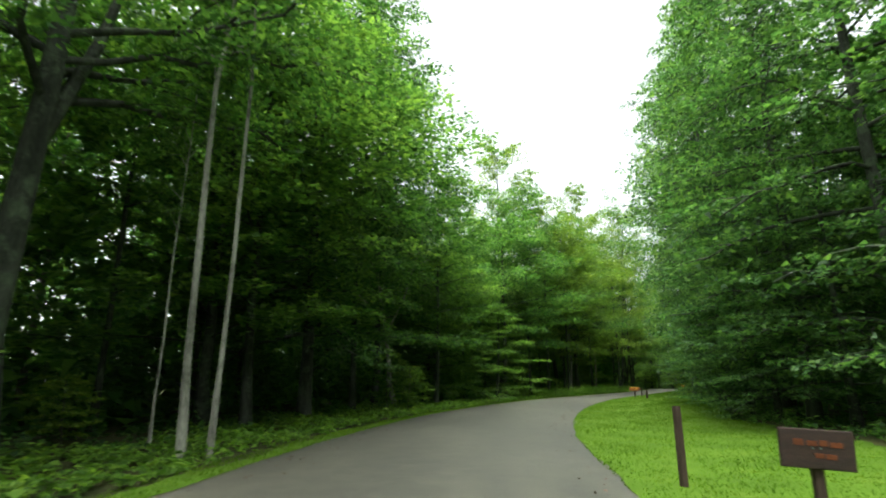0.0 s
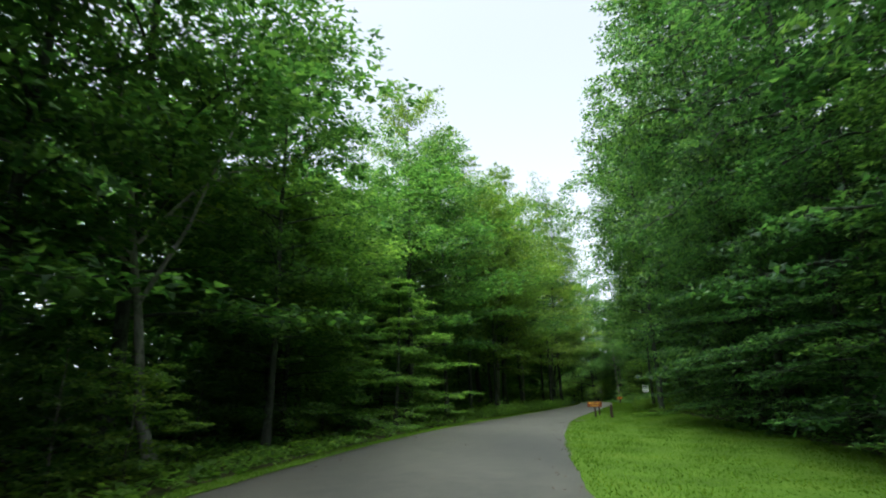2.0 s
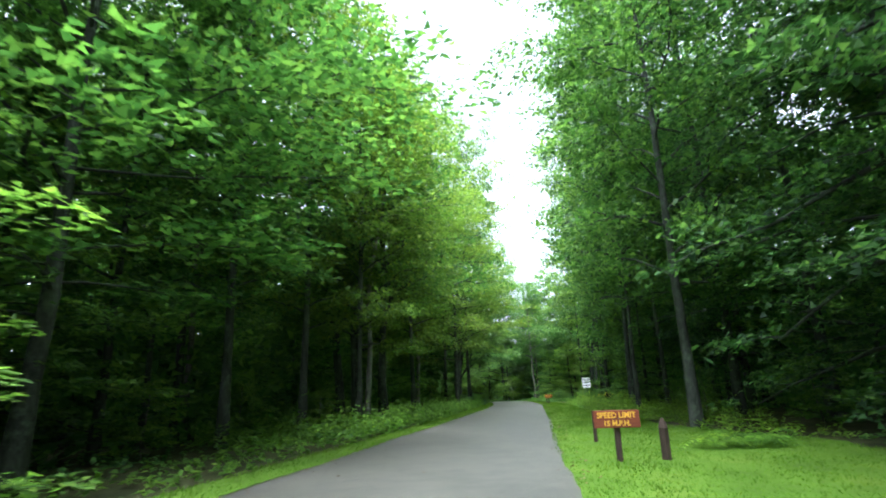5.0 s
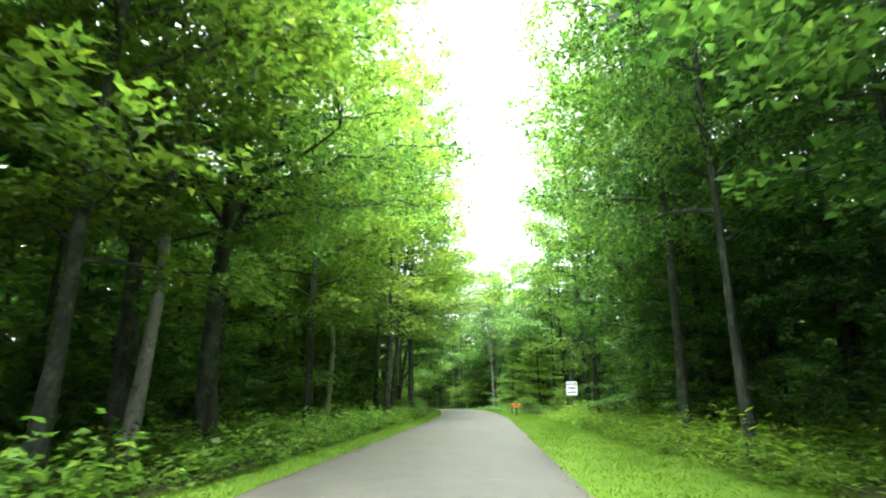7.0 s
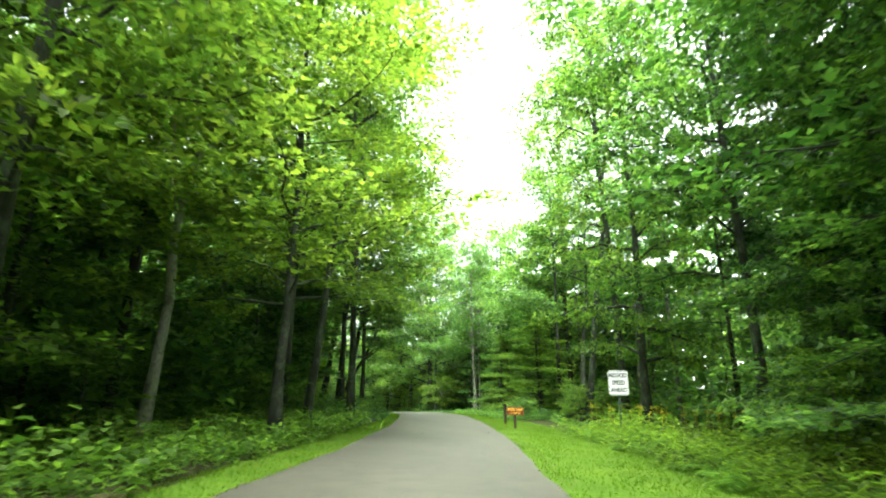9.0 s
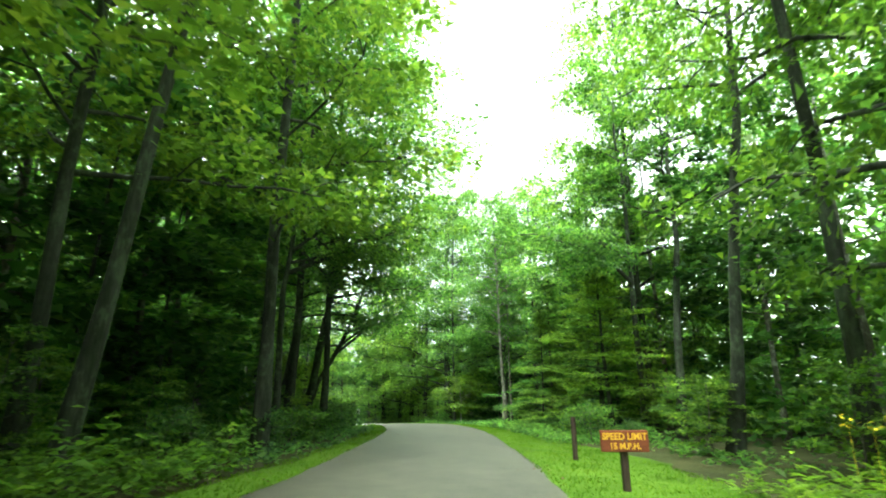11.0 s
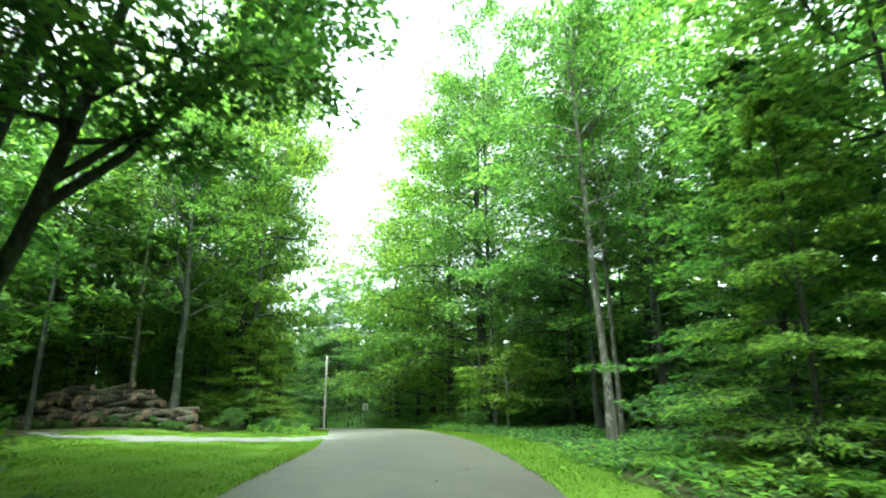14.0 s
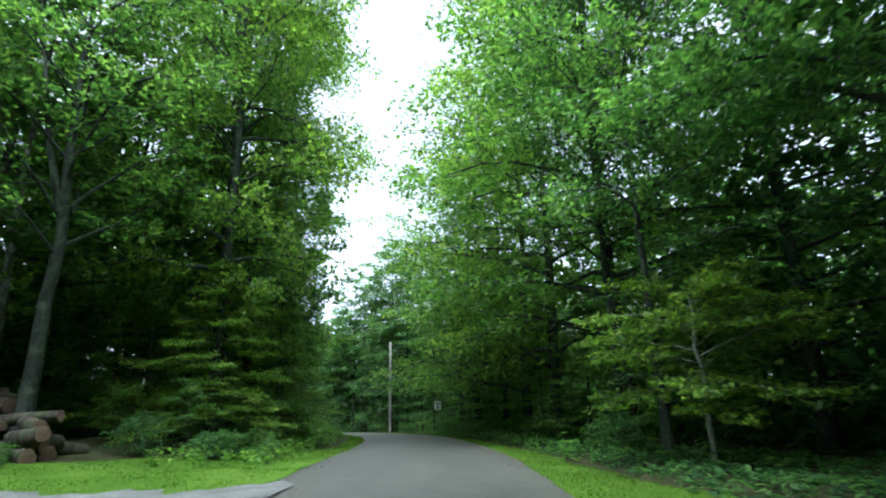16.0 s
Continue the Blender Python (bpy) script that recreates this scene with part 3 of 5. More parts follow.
tagged(strip("grass_verge", -35, 200, lambda y: edge_right(y) + ragged(y, 4, 0.06), lambda y: lawn_right(y) + ragged(y, 7, 0.3), LAWN, 0.012, 0.5, 10), "bright mown grass verge beside the asphalt", "grass", kind="structure")
tagged(strip("grass_verge", -35, 200, lambda y: -lawn_left(y) + ragged(y, 9, 0.2), lambda y: -edge_left(y) + ragged(y, 1, 0.06), LAWN, 0.012, 0.5, 10), "bright mown grass verge beside the asphalt", "grass", kind="structure")


TRACK = np.array([(44.4, 122.8), (42.4, 123.1), (40.2, 123.4), (38.0, 123.7), (35.5, 124.2), (32.5, 124.8)])
TRACK_HALF = (2.7, 2.1, 1.75, 1.5, 1.2, 0.6)


def off_track(x, y):
    """How far a place lies from the middle of the gravel track."""
    best = np.full(np.shape(x), 1e9)
    for (ax, ay), (bx, by) in zip(TRACK, TRACK[1:]):
        t = np.clip(((x - ax) * (bx - ax) + (y - ay) * (by - ay)) / ((bx - ax) ** 2 + (by - ay) ** 2), 0, 1)
        best = np.minimum(best, np.hypot(x - ax - t * (bx - ax), y - ay - t * (by - ay)))
    return best


def driveway():
    """A gravel track that leaves the road towards the log pile."""
    n, cols = 60, 12
    t = np.linspace(0, len(TRACK) - 1, n + 1)
    st = np.arange(len(TRACK))
    x, y, w = np.interp(t, st, TRACK[:, 0]), np.interp(t, st, TRACK[:, 1]), np.interp(t, st, TRACK_HALF)
    k = np.ones(7) / 7
    for a in (x, y):
        a[3:-3] = np.convolve(a, k, "valid")
    way = unit(np.stack([np.gradient(x), np.gradient(y)], 1))
    V, F = [], []
    for j in range(n + 1):
        for c in range(cols + 1):
            q = (2 * c / cols - 1) * w[j] + ragged(j * 0.9, 3 * (c > cols / 2), 0.35)
            px, py = x[j] + way[j, 1] * q, y[j] - way[j, 0] * q
            V.append((px, py, lie1(px, py) + 0.045 * (1 - abs(2 * c / cols - 1) ** 4) + 0.006 * math.sin(j * 2.1 + c)))
    for j in range(n):
        for c in range(cols):
            a = j * (cols + 1) + c
            F.append((a, a + 1, a + cols + 2, a + cols + 1))
    return mesh_object("gravel_driveway", V, F, GRAVEL, None, True)


tagged(driveway(), "pale gravel track joining the asphalt road", "driveway", kind="structure")

# ---------------- woods ----------------
rng = random.Random(5)


def row(y0, y1, step, d, jitter, kinds, scale=(0.85, 1.15), skip=(), label="", group="", tall=None):
    """Trees in a loose row along the road at about d metres from its middle."""
    y = y0
    while y < y1:
        yy = y + rng.uniform(-0.3, 0.3) * step
        x, py = beside(yy, d + rng.uniform(-jitter, jitter))
        if not any(a < py < b for a, b in skip):
            s = rng.uniform(*scale)
            plant(rng.choice(kinds), x, py, rng.uniform(0, 360), s, s * (tall or rng.uniform(0.92, 1.1)), label, group)
        y += step


DENSE = ["dense0", "dense1", "dense2"]
WOOD = ["wood0", "wood1", "wood2"]
EDGE = "trees along the road edge"
DEEP = "trees deeper in the woods"

# the edge of the woods, stretch by stretch: kind, place, turn, width, height
for k, x, y, a, s, h in (("wood2", -9.9, -13.2, 235, 0.92, 0.85),
                         ("wood0", -9.5, -7.8, 324, 0.84, 0.97),
                         ("wood2", -9.8, -4.0, 90, 0.73, 1.12),
                         ("maple1", -10.0, 2.3, 57, 0.78, 0.93),
                         ("maple2", -13.1, 11.2, 265, 1.12, 1.06),
                         ("maple0", -6.3, 17.7, 203, 1.17, 0.95)):
    plant(k, x, y, a, s, h, "", EDGE)
for k, x, y, a, s, h in (("wood2", 12.4, -11.1, 162, 0.85, 1.01),
                         ("wood0", 11.9, -5.4, 301, 0.98, 0.75),
                         ("wood2", 12.9, 1.0, 150, 0.78, 1.14),
                         ("dense1", 13.1, 5.8, 225, 0.85, 1.21),
                         ("dense2", 13.9, 9.7, 211, 1.00, 1.04),
                         ("dense2", 12.1, 13.8, 341, 1.02, 1.02)):
    plant(k, x, y, a, s, h, "", EDGE)
for k, x, y, a, s, h in (("maple2", -7.9, 18.2, 79, 1.36, 0.82),
                         ("maple2", -6.0, 23.7, 220, 1.18, 1.03),
                         ("maple0", -4.3, 26.1, 130, 0.87, 1.28),
                         ("maple2", -3.8, 29.9, 211, 1.24, 1.07),
                         ("maple0", -0.4, 33.2, 15, 0.72, 0.85)):
    plant(k, x, y, a, s, h, "", EDGE)
for k, x, y, a, s, h in (("dense1", 12.6, 18.7, 159, 1.00, 0.95),
                         ("dense0", 14.5, 23.0, 113, 0.93, 1.00),
                         ("dense1", 15.8, 28.3, 276, 1.03, 1.03),
                         ("dense1", 18.4, 34.9, 207, 1.17, 1.19),
                         ("dense2", 11.9, 15.9, 40, 0.62, 0.40),
                         ("dense0", 12.9, 21.2, 250, 0.66, 0.38),
                         ("dense2", 14.4, 25.8, 130, 0.62, 0.40),
                         ("dense0", 16.2, 31.2, 310, 0.70, 0.42),
                         ("dense2", 18.2, 36.0, 20, 0.66, 0.40)):
    plant(k, x, y, a, s, h, "", EDGE)
for k, x, y, a, s, h in (("beech1", -0.4, 36.8, 251, 0.90, 0.74),
                         ("beech2", -1.0, 38.0, 200, 0.80, 0.80),
                         ("maple2", -1.4, 38.5, 173, 1.10, 0.62),
                         ("maple0", -1.5, 43.5, 234, 0.96, 0.70),
                         ("maple0", 5.5, 49.0, 1, 1.24, 0.95),
                         ("maple1", 1.8, 49.1, 330, 1.15, 0.80),
                         ("beech0", 3.9, 51.1, 18, 0.96, 0.84),
                         ("maple1", 5.7, 53.7, 350, 1.22, 1.07)):
    plant(k, x, y, a, s, h, "", EDGE)
for k, x, y, a, s, h in (("dense1", 21.1, 36.2, 101, 1.29, 1.55),
                         ("dense1", 19.7, 37.9, 198, 1.21, 1.22),
                         ("dense2", 24.4, 41.9, 12, 1.25, 1.43),
                         ("maple2", 23.6, 51.3, 219, 1.06, 1.45)):
    plant(k, x, y, a, s, h, "", EDGE)
for k, x, y, a, s, h in (("golden0", 11.5, 59.1, 264, 1.11, 1.19),
                         ("golden2", 14.0, 60.5, 250, 1.00, 1.15),
                         ("golden0", 6.8, 60.8, 189, 1.08, 1.40),
                         ("golden1", 14.5, 64.5, 208, 1.08, 1.00)):
    plant(k, x, y, a, s, h, "", EDGE)
for k, x, y, a, s, h in (("maple0", 28.4, 53.9, 21, 1.15, 1.44),
                         ("maple1", 27.2, 58.6, 45, 0.87, 1.37),
                         ("maple1", 32.3, 62.4, 209, 1.18, 1.55),
                         ("maple0", 30.6, 63.4, 292, 0.95, 1.55),
                         ("maple2", 35.5, 66.6, 104, 1.23, 1.22),
                         ("beech1", 34.3, 66.6, 260, 0.99, 0.96),
                         ("dense0", 40.4, 69.4, 100, 1.05, 1.16),
                         ("beech0", 38.9, 70.2, 6, 1.0, 1.55)):
    plant(k, x, y, a, s, h, "", EDGE)
for k, x, y, a, s, h in (("golden0", 20.7, 75.1, 153, 1.11, 1.18),
                         ("maple_light1", 17.0, 77.2, 102, 1.19, 1.16),
                         ("golden0", 19.5, 80.8, 54, 1.06, 0.78),
                         ("golden0", 21.8, 84.6, 66, 1.07, 1.55),
                         ("golden1", 28.0, 88.9, 309, 1.04, 1.27)):
    plant(k, x, y, a, s, h, "", EDGE)
for k, x, y, a, s, h in (("beech1", 41.8, 72.0, 30, 0.81, 1.10),
                         ("maple_light0", 42.1, 81.5, 30, 1.00, 1.55),
                         ("airy", 44.6, 88.4, 133, 1.09, 1.55)):
    plant(k, x, y, a, s, h, "", EDGE)
for k, x, y, a, s, h in (("golden0", 32.5, 93.5, 140, 1.26, 1.49),
                         ("wood2", 27.4, 95.7, 268, 1.01, 1.00),
                         ("wood2", 29.3, 98.4, 114, 1.01, 0.73),
                         ("maple1", 35.9, 102.4, 274, 1.40, 1.49),
                         ("wood1", 30.6, 102.9, 58, 0.90, 0.85),
                         ("airy", 35.4, 105.7, 175, 1.12, 0.90)):
    plant(k, x, y, a, s, h, "", EDGE)
for k, x, y, a, s, h in (("beech_edge", 48.2, 97.6, 196, 0.92, 0.64),
                         ("maple_light0", 53.4, 100.4, 252, 1.14, 1.19),
                         ("beech_edge", 49.7, 105.4, 343, 0.55, 0.90),
                         ("maple0", 53.2, 104.2, 73, 1.04, 0.95),
                         ("beech1", 51.8, 107.5, 307, 1.00, 0.95)):
    plant(k, x, y, a, s, h, "", EDGE)
for k, x, y, a, s, h in (("wood0", 33.4, 110.0, 267, 0.89, 1.15),):
    plant(k, x, y, a, s, h, "", EDGE)
for k, x, y, a, s, h in (("maple0", 57.2, 117.6, 44, 1.25, 1.24),
                         ("dense1", 60.2, 121.5, 44, 1.25, 1.1),
                         ("dense2", 60.0, 129.0, 359, 1.2, 1.05),
                         ("maple1", 54.1, 128.1, 175, 1.11, 1.55)):
    plant(k, x, y, a, s, h, "", EDGE)
for k, x, y, a, s, h in (("maple1", 25.0, 132.0, 10, 1.15, 0.93),
                         ("maple_light0", 39.6, 139.0, 29, 0.98, 1.5),
                         ("maple_light0", 40.4, 136.0, 108, 1.16, 1.18),
                         ("maple_light1", 30.2, 138.5, 198, 1.15, 1.55),
                         ("maple_light0", 39.3, 141.5, 233, 1.29, 1.40),
                         ("maple_light0", 39.0, 142.2, 227, 1.30, 1.37),
                         ("maple_light0", 39.2, 148.0, 21, 1.38, 1.30)):
    plant(k, x, y, a, s, h, "", EDGE)
for k, x, y, a, s, h in (("maple1", 54.9, 132.2, 250, 1.06, 1.38),
                         ("maple_light1", 56.0, 133.4, 10, 1.25, 1.55),
                         ("maple_light1", 55.3, 139.6, 168, 1.17, 1.55),
                         ("maple_light1", 55.8, 145.6, 267, 1.25, 1.47)):
    plant(k, x, y, a, s, h, "", EDGE)
for k, x, y, a, s, h in (("wood2", 41.2, 152.2, 307, 0.88, 1.45),
                         ("wood0", 40.4, 158.1, 135, 1.19, 1.49),
                         ("wood2", 39.8, 158.8, 114, 0.97, 0.92),
                         ("wood1", 39.0, 166.4, 312, 0.99, 0.94),
                         ("wood2", 37.2, 168.4, 312, 0.83, 0.93)):
    plant(k, x, y, a, s, h, "", EDGE)
for k, x, y, a, s, h in (("maple0", 56.0, 151.1, 305, 1.06, 1.38),
                         ("maple_light1", 55.2, 155.8, 74, 1.29, 1.27),
                         ("wood0", 57.4, 162.8, 44, 0.87, 0.95),
                         ("wood1", 55.6, 165.3, 17, 0.84, 1.23)):
    plant(k, x, y, a, s, h, "", EDGE)
for k, x, y, a, s, h in (("wood2", 35.8, 172.9, 211, 0.85, 0.97),
                         ("wood2", 33.1, 175.6, 101, 0.82, 0.93),
                         ("wood1", 30.1, 181.7, 344, 0.85, 0.95),
                         ("wood1", 26.2, 185.4, 197, 0.87, 0.98),
                         ("wood2", 24.2, 190.2, 233, 0.80, 0.92),
                         ("wood2", 19.6, 195.9, 338, 0.83, 0.95)):
    plant(k, x, y, a, s, h, "", EDGE)
for k, x, y, a, s, h in (("wood0", 53.9, 170.3, 204, 0.78, 1.23),
                         ("dense2", 53.4, 176.4, 16, 0.95, 1.08),
                         ("dense0", 50.2, 181.2, 206, 1.0, 1.2),
                         ("maple0", 51.1, 184.2, 125, 1.05, 1.35),
                         ("wood1", 46.7, 187.0, 138, 1.17, 1.26),
                         ("wood2", 43.9, 190.8, 135, 0.81, 0.92),
                         ("wood2", 41.7, 194.5, 244, 0.92, 0.88),
                         ("wood0", 38.8, 199.9, 95, 0.83, 0.93),
                         ("wood2", 33.9, 204.2, 351, 0.83, 0.96),
                         ("wood1", 31.5, 210.1, 65, 0.81, 0.92)):
    plant(k, x, y, a, s, h, "", EDGE)
plant("dense1", -5.2, 20.6, 20, 1.16, 1.05, "broadleaf tree whose thin sprays hang over the road", EDGE)
plant("airy", 28.8, 88.1, 165, 0.86, 1.31, "wide-crowned tree arching over the whole road", EDGE)
plant("maple2", 41.3, 75.8, 75, 1.13, 1.34, "tall full-crowned tree at the edge of the meadow", EDGE)
plant("golden1", 26.6, 81.8, 92, 1.20, 0.95, "tall slender tree close beside the road", EDGE)
plant("maple0", 8.8, 54.7, 97, 0.93, 1.29, "tall round-topped broadleaf tree above its neighbours", EDGE)
plant("maple0", 34.5, 103.7, 307, 1.34, 1.34, "wide-crowned tree arching over the road", EDGE)
plant("airy", 43.6, 84.2, 15, 0.92, 1.33, "open-crowned tree reaching long limbs over the road", EDGE)
plant("reaching", 56.4, 121.3, 150, 0.9, 1.15, "dark slender tree in the shade beyond the roadside grass", EDGE)
plant("maple1", 31.2, 115.1, 160, 1.10, 0.83, "tall tree whose boughs hang over the clearing", EDGE)
plant("airy", 34.6, 110.0, 180, 1.34, 1.15, "dark-limbed tree leaning from the woods towards the road", EDGE)
plant("airy", 50.3, 95.6, 182, 1.05, 0.90, "tall tree spreading a limb across the road", EDGE)
# trees with a look of their own
plant("birch", -4.75, 10.2, 0, 0.72, 1.0, "", EDGE)
plant("birch", -4.42, 10.6, 140, 0.72, 1.05, "", EDGE)
plant("birch", -6.1, 11.6, 80, 0.4, 0.62, "", EDGE)
plant("forked", -7.2, 8.6, 70, 0.95, 1.0, "big dark tree with upswept limbs in the shade", EDGE)
plant("under0", -2.6, 25.4, 0, 0.55, 0.5, "", "understory")
plant("under1", -1.6, 26.0, 90, 0.5, 0.5, "", "understory")
plant("snag", -2.5, 30.2, 20, 1.6, 1.5, "", EDGE)
plant("beech_edge", 4.3, 42.6, 40, 0.94, 0.97, "", EDGE)
plant("forked", 16.5, 66.4, 10, 1.0, 1.0, "", EDGE)
plant("forked", *beside(63.5, -9.4), 250, 1.05, 1.0, "", EDGE)
plant("birch_forked", 14.9, 63.6, 0, 0.95, 1.05, "pale mottled birch beside a dark forked tree", EDGE)
plant("birch_forked", 22.9, 82.0, 0, 1.15, 1.05, "", EDGE)
plant("bent", 36.2, 109.1, 0, 1.0, 1.0, "", EDGE)
plant("leaning", 52.3, 114.7, 0, 0.66, 1.0, "", EDGE)
plant("leaning", 53.6, 115.9, 25, 0.6, 0.95, "", EDGE)
plant("oak", 36.75, 130.9, 200, 1.0, 1.08, "", EDGE)
plant("oak", 29.0, 136.0, 20, 0.8, 1.05, "open-crowned oak at the edge of the clearing", EDGE)
plant("beech2", 40.8, 134.4, 120, 0.85, 0.85, "low light-green tree filling the gap beneath taller ones", EDGE)
plant("beech2", 42.4, 139.0, 250, 0.8, 0.85, "low light-green tree filling the gap beneath taller ones", EDGE)
plant("beech2", 37.6, 137.2, 10, 0.9, 0.9, "low light-green tree filling the gap beneath taller ones", EDGE)
plant("beech2", 33.4, 137.0, 70, 0.9, 0.85, "low light-green tree filling the gap beneath taller ones", EDGE)
plant("beech2", 30.0, 136.6, 170, 0.85, 0.8, "low light-green tree filling the gap beneath taller ones", EDGE)
plant("beech2", 26.6, 137.4, 300, 0.9, 0.9, "low light-green tree filling the gap beneath taller ones", EDGE)
plant("beech2", 35.2, 141.0, 210, 1.0, 1.1, "low light-green tree filling the gap beneath taller ones", EDGE)
plant("reaching", *beside(96.5, -6.2), -32, 1.0, 1.0, "", EDGE)
plant("reaching", 49.4, 96.5, 184, 1.05, 1.1, "dark tree hanging a broad leafy bough beside the road", EDGE)
plant("sapling", 53.6, 125.6, 30, 1.1, 1.2, "", EDGE)
# deeper rows
for d, st in ((12.5, 5.4), (18.0, 6.2)):
    row(-14, 205, st, -d, 1.8, WOOD, (0.92, 1.16), group=DEEP, skip=((106, 129),) if d < 14 else ())
    row(-14, 160, st, d + 2.6, 1.8, WOOD, (0.92, 1.16), group=DEEP)
# added trees out of view behind the start, to block light from the left verge
row(-16, 4, 4.6, -9.6, 0.6, DENSE, (0.9, 1.0), group=DEEP)
row(-14, 205, 5.6, -23.5, 2.0, WOOD, (1.05, 1.25), group=DEEP)
row(40, 205, 5.6, 24.5, 2.0, WOOD, (1.05, 1.25), group=DEEP)
row(158, 205, 4.4, 12.0, 1.2, WOOD, (0.95, 1.1), group=DEEP)
row(152, 198, 5.2, 9.4, 1.0, DENSE, (0.75, 0.9), group=DEEP)
row(156, 198, 5.2, -9.4, 1.0, DENSE, (0.75, 0.9), group=DEEP)
row(52, 68, 5.0, 12.0, 0.6, DENSE, (0.95, 1.1), group=DEEP)

# understory and bushes
for y, d, s in ((101.5, -5.4, 0.9), (103.0, -4.8, 1.0), (104.4, -5.4, 1.1), (105.8, -6.4, 1.2), (104.8, -7.2, 1.2), (107.0, -7.8, 1.1)):
    plant("bush1", *beside(y, d), y * 77, s, s, "", "bushes")
for x, y, k, s in ((39.5, 131.5, "bush0", 0.6), (40.6, 132.6, "under0", 0.8), (38.0, 134.0, "under1", 0.9), (42.0, 131.2, "bush1", 0.6), (36.2, 136.2, "under0", 0.9), (43.2, 131.6, "bush0", 0.55), (33.5, 138.0, "under1", 1.0), (30.5, 139.5, "under0", 1.1), (40.0, 135.5, "under1", 0.9), (27.0, 139.0, "under1", 1.0)):
    plant(k, x, y, x * 91, s, s, "", "understory")
row(-10, 56, 4.4, -7.4, 1.2, ["under0", "under1"], (0.7, 1.05), group="understory", skip=((18, 29),))
row(86, 106, 4.0, -6.6, 1.2, ["under0", "under1"], (0.7, 1.0), group="understory")
row(54, 200, 4.2, 8.6, 1.2, ["under0", "under1"], (0.7, 1.1), group="understory", skip=((72, 82), (110, 130)))
row(134, 200, 4.2, -6.5, 1.2, ["under0", "under1"], (0.7, 1.2), group="understory")
row(94, 200, 2.6, 6.4, 1.0, ["bush0", "bush1"], (0.6, 1.0), group="bushes", skip=((110, 129),))
row(88, 105, 2.0, -5.2, 0.9, ["bush0", "bush1"], (0.6, 1.1), group="bushes")
row(130, 200, 2.6, -5.4, 1.0, ["bush0", "bush1"], (0.6, 1.1), group="bushes")
row(62, 88, 3.2, -10.0, 1.4, ["under0", "under1"], (0.9, 1.3), group="understory")
row(68, 84, 4.6, 15.0, 0.8, DENSE, (1.0, 1.15), group=DEEP)
for y, d, a, s, h in ((137.5, 7.6, 40, 0.72, 0.80), (144, 7.4, 130, 0.72, 0.92), (151, 7.4, 260, 0.74, 0.85), (158, 7.6, 10, 0.70, 0.95), (146, -7.2, 80, 0.78, 0.95), (153, -7.2, 190, 0.78, 0.90)):
    plant("beech_edge", *beside(y, d), a, s, h, "light-green layered tree leafy down to the verge", EDGE)


def along_road(g, n, y0, y1, d0, d1):
    """n random places in a belt along the road."""
    y, d = g.uniform(y0, y1, n), g.uniform(d0, d1, n)
    s = road_slope(y)
    k = 1 / np.sqrt(1 + s * s)
    return road_x(y) + d * k, y - d * s * k


def far_woods():
    """The closed mass of leaves behind the last trunks."""
    g = np.random.default_rng(77)
    P = []
    for d0, d1, n in ((-36, -23, 30000), (25, 38, 30000)):
        x, y = along_road(g, n, -40, 225, d0, d1)
        P.append(np.stack([x, y, profile(y) + 17 * g.random(n) ** 1.15 * (0.75 + 0.25 * np.sin(x * 0.5 + y * 0.45))], 1))
    m = 14000
    end = g.random(m) < 0.65
    x = np.where(end, g.uniform(15, 95, m), g.uniform(-34, 32, m))
    y = np.where(end, 203 + g.uniform(0, 14, m), -30 - g.uniform(0, 10, m))
    P.append(np.stack([x, y, profile(y) + 16 * g.random(m)], 1))
    C = np.concatenate(P)
    t = len(C)
    D = g.normal(0, 1, (t, 3)) * np.array([1, 1, 0.5])
    N = np.array([0, 0, 0.8]) + g.normal(0, 0.7, (t, 3))
    return tris_mesh("far_woods", leaf_tris(g, C, D, N, 1.35, 1.0), LEAF_MID)


def thicket():
    """Lighter young growth that closes the view between the trunks."""
    g = np.random.default_rng(79)
    P = []
    for y0, y1, d0, d1, n, h in ((50, 106, -30, -15, 34000, 20), (52, 106, -20, -9.5, 14000, 5.5), (104, 190, 13.5, 26, 24000, 13), (60, 104, 16, 26, 12000, 12), (106, 134, -26, -19, 14000, 8)):
        x, y = along_road(g, n, y0, y1, d0, d1)
        P.append(np.stack([x, y, lie(x, y) + h * g.random(n) * (0.7 + 0.3 * np.sin(x * 0.7) * np.cos(y * 0.6))], 1))
    C = np.concatenate(P)
    t = len(C)
    return tris_mesh("thicket", leaf_tris(g, C, g.normal(0, 1, (t, 3)) * np.array([1, 1, 0.4]), np.array([0, 0, 1.0]) + g.normal(0, 0.5, (t, 3)), 0.45, 0.32), LEAF_MID)


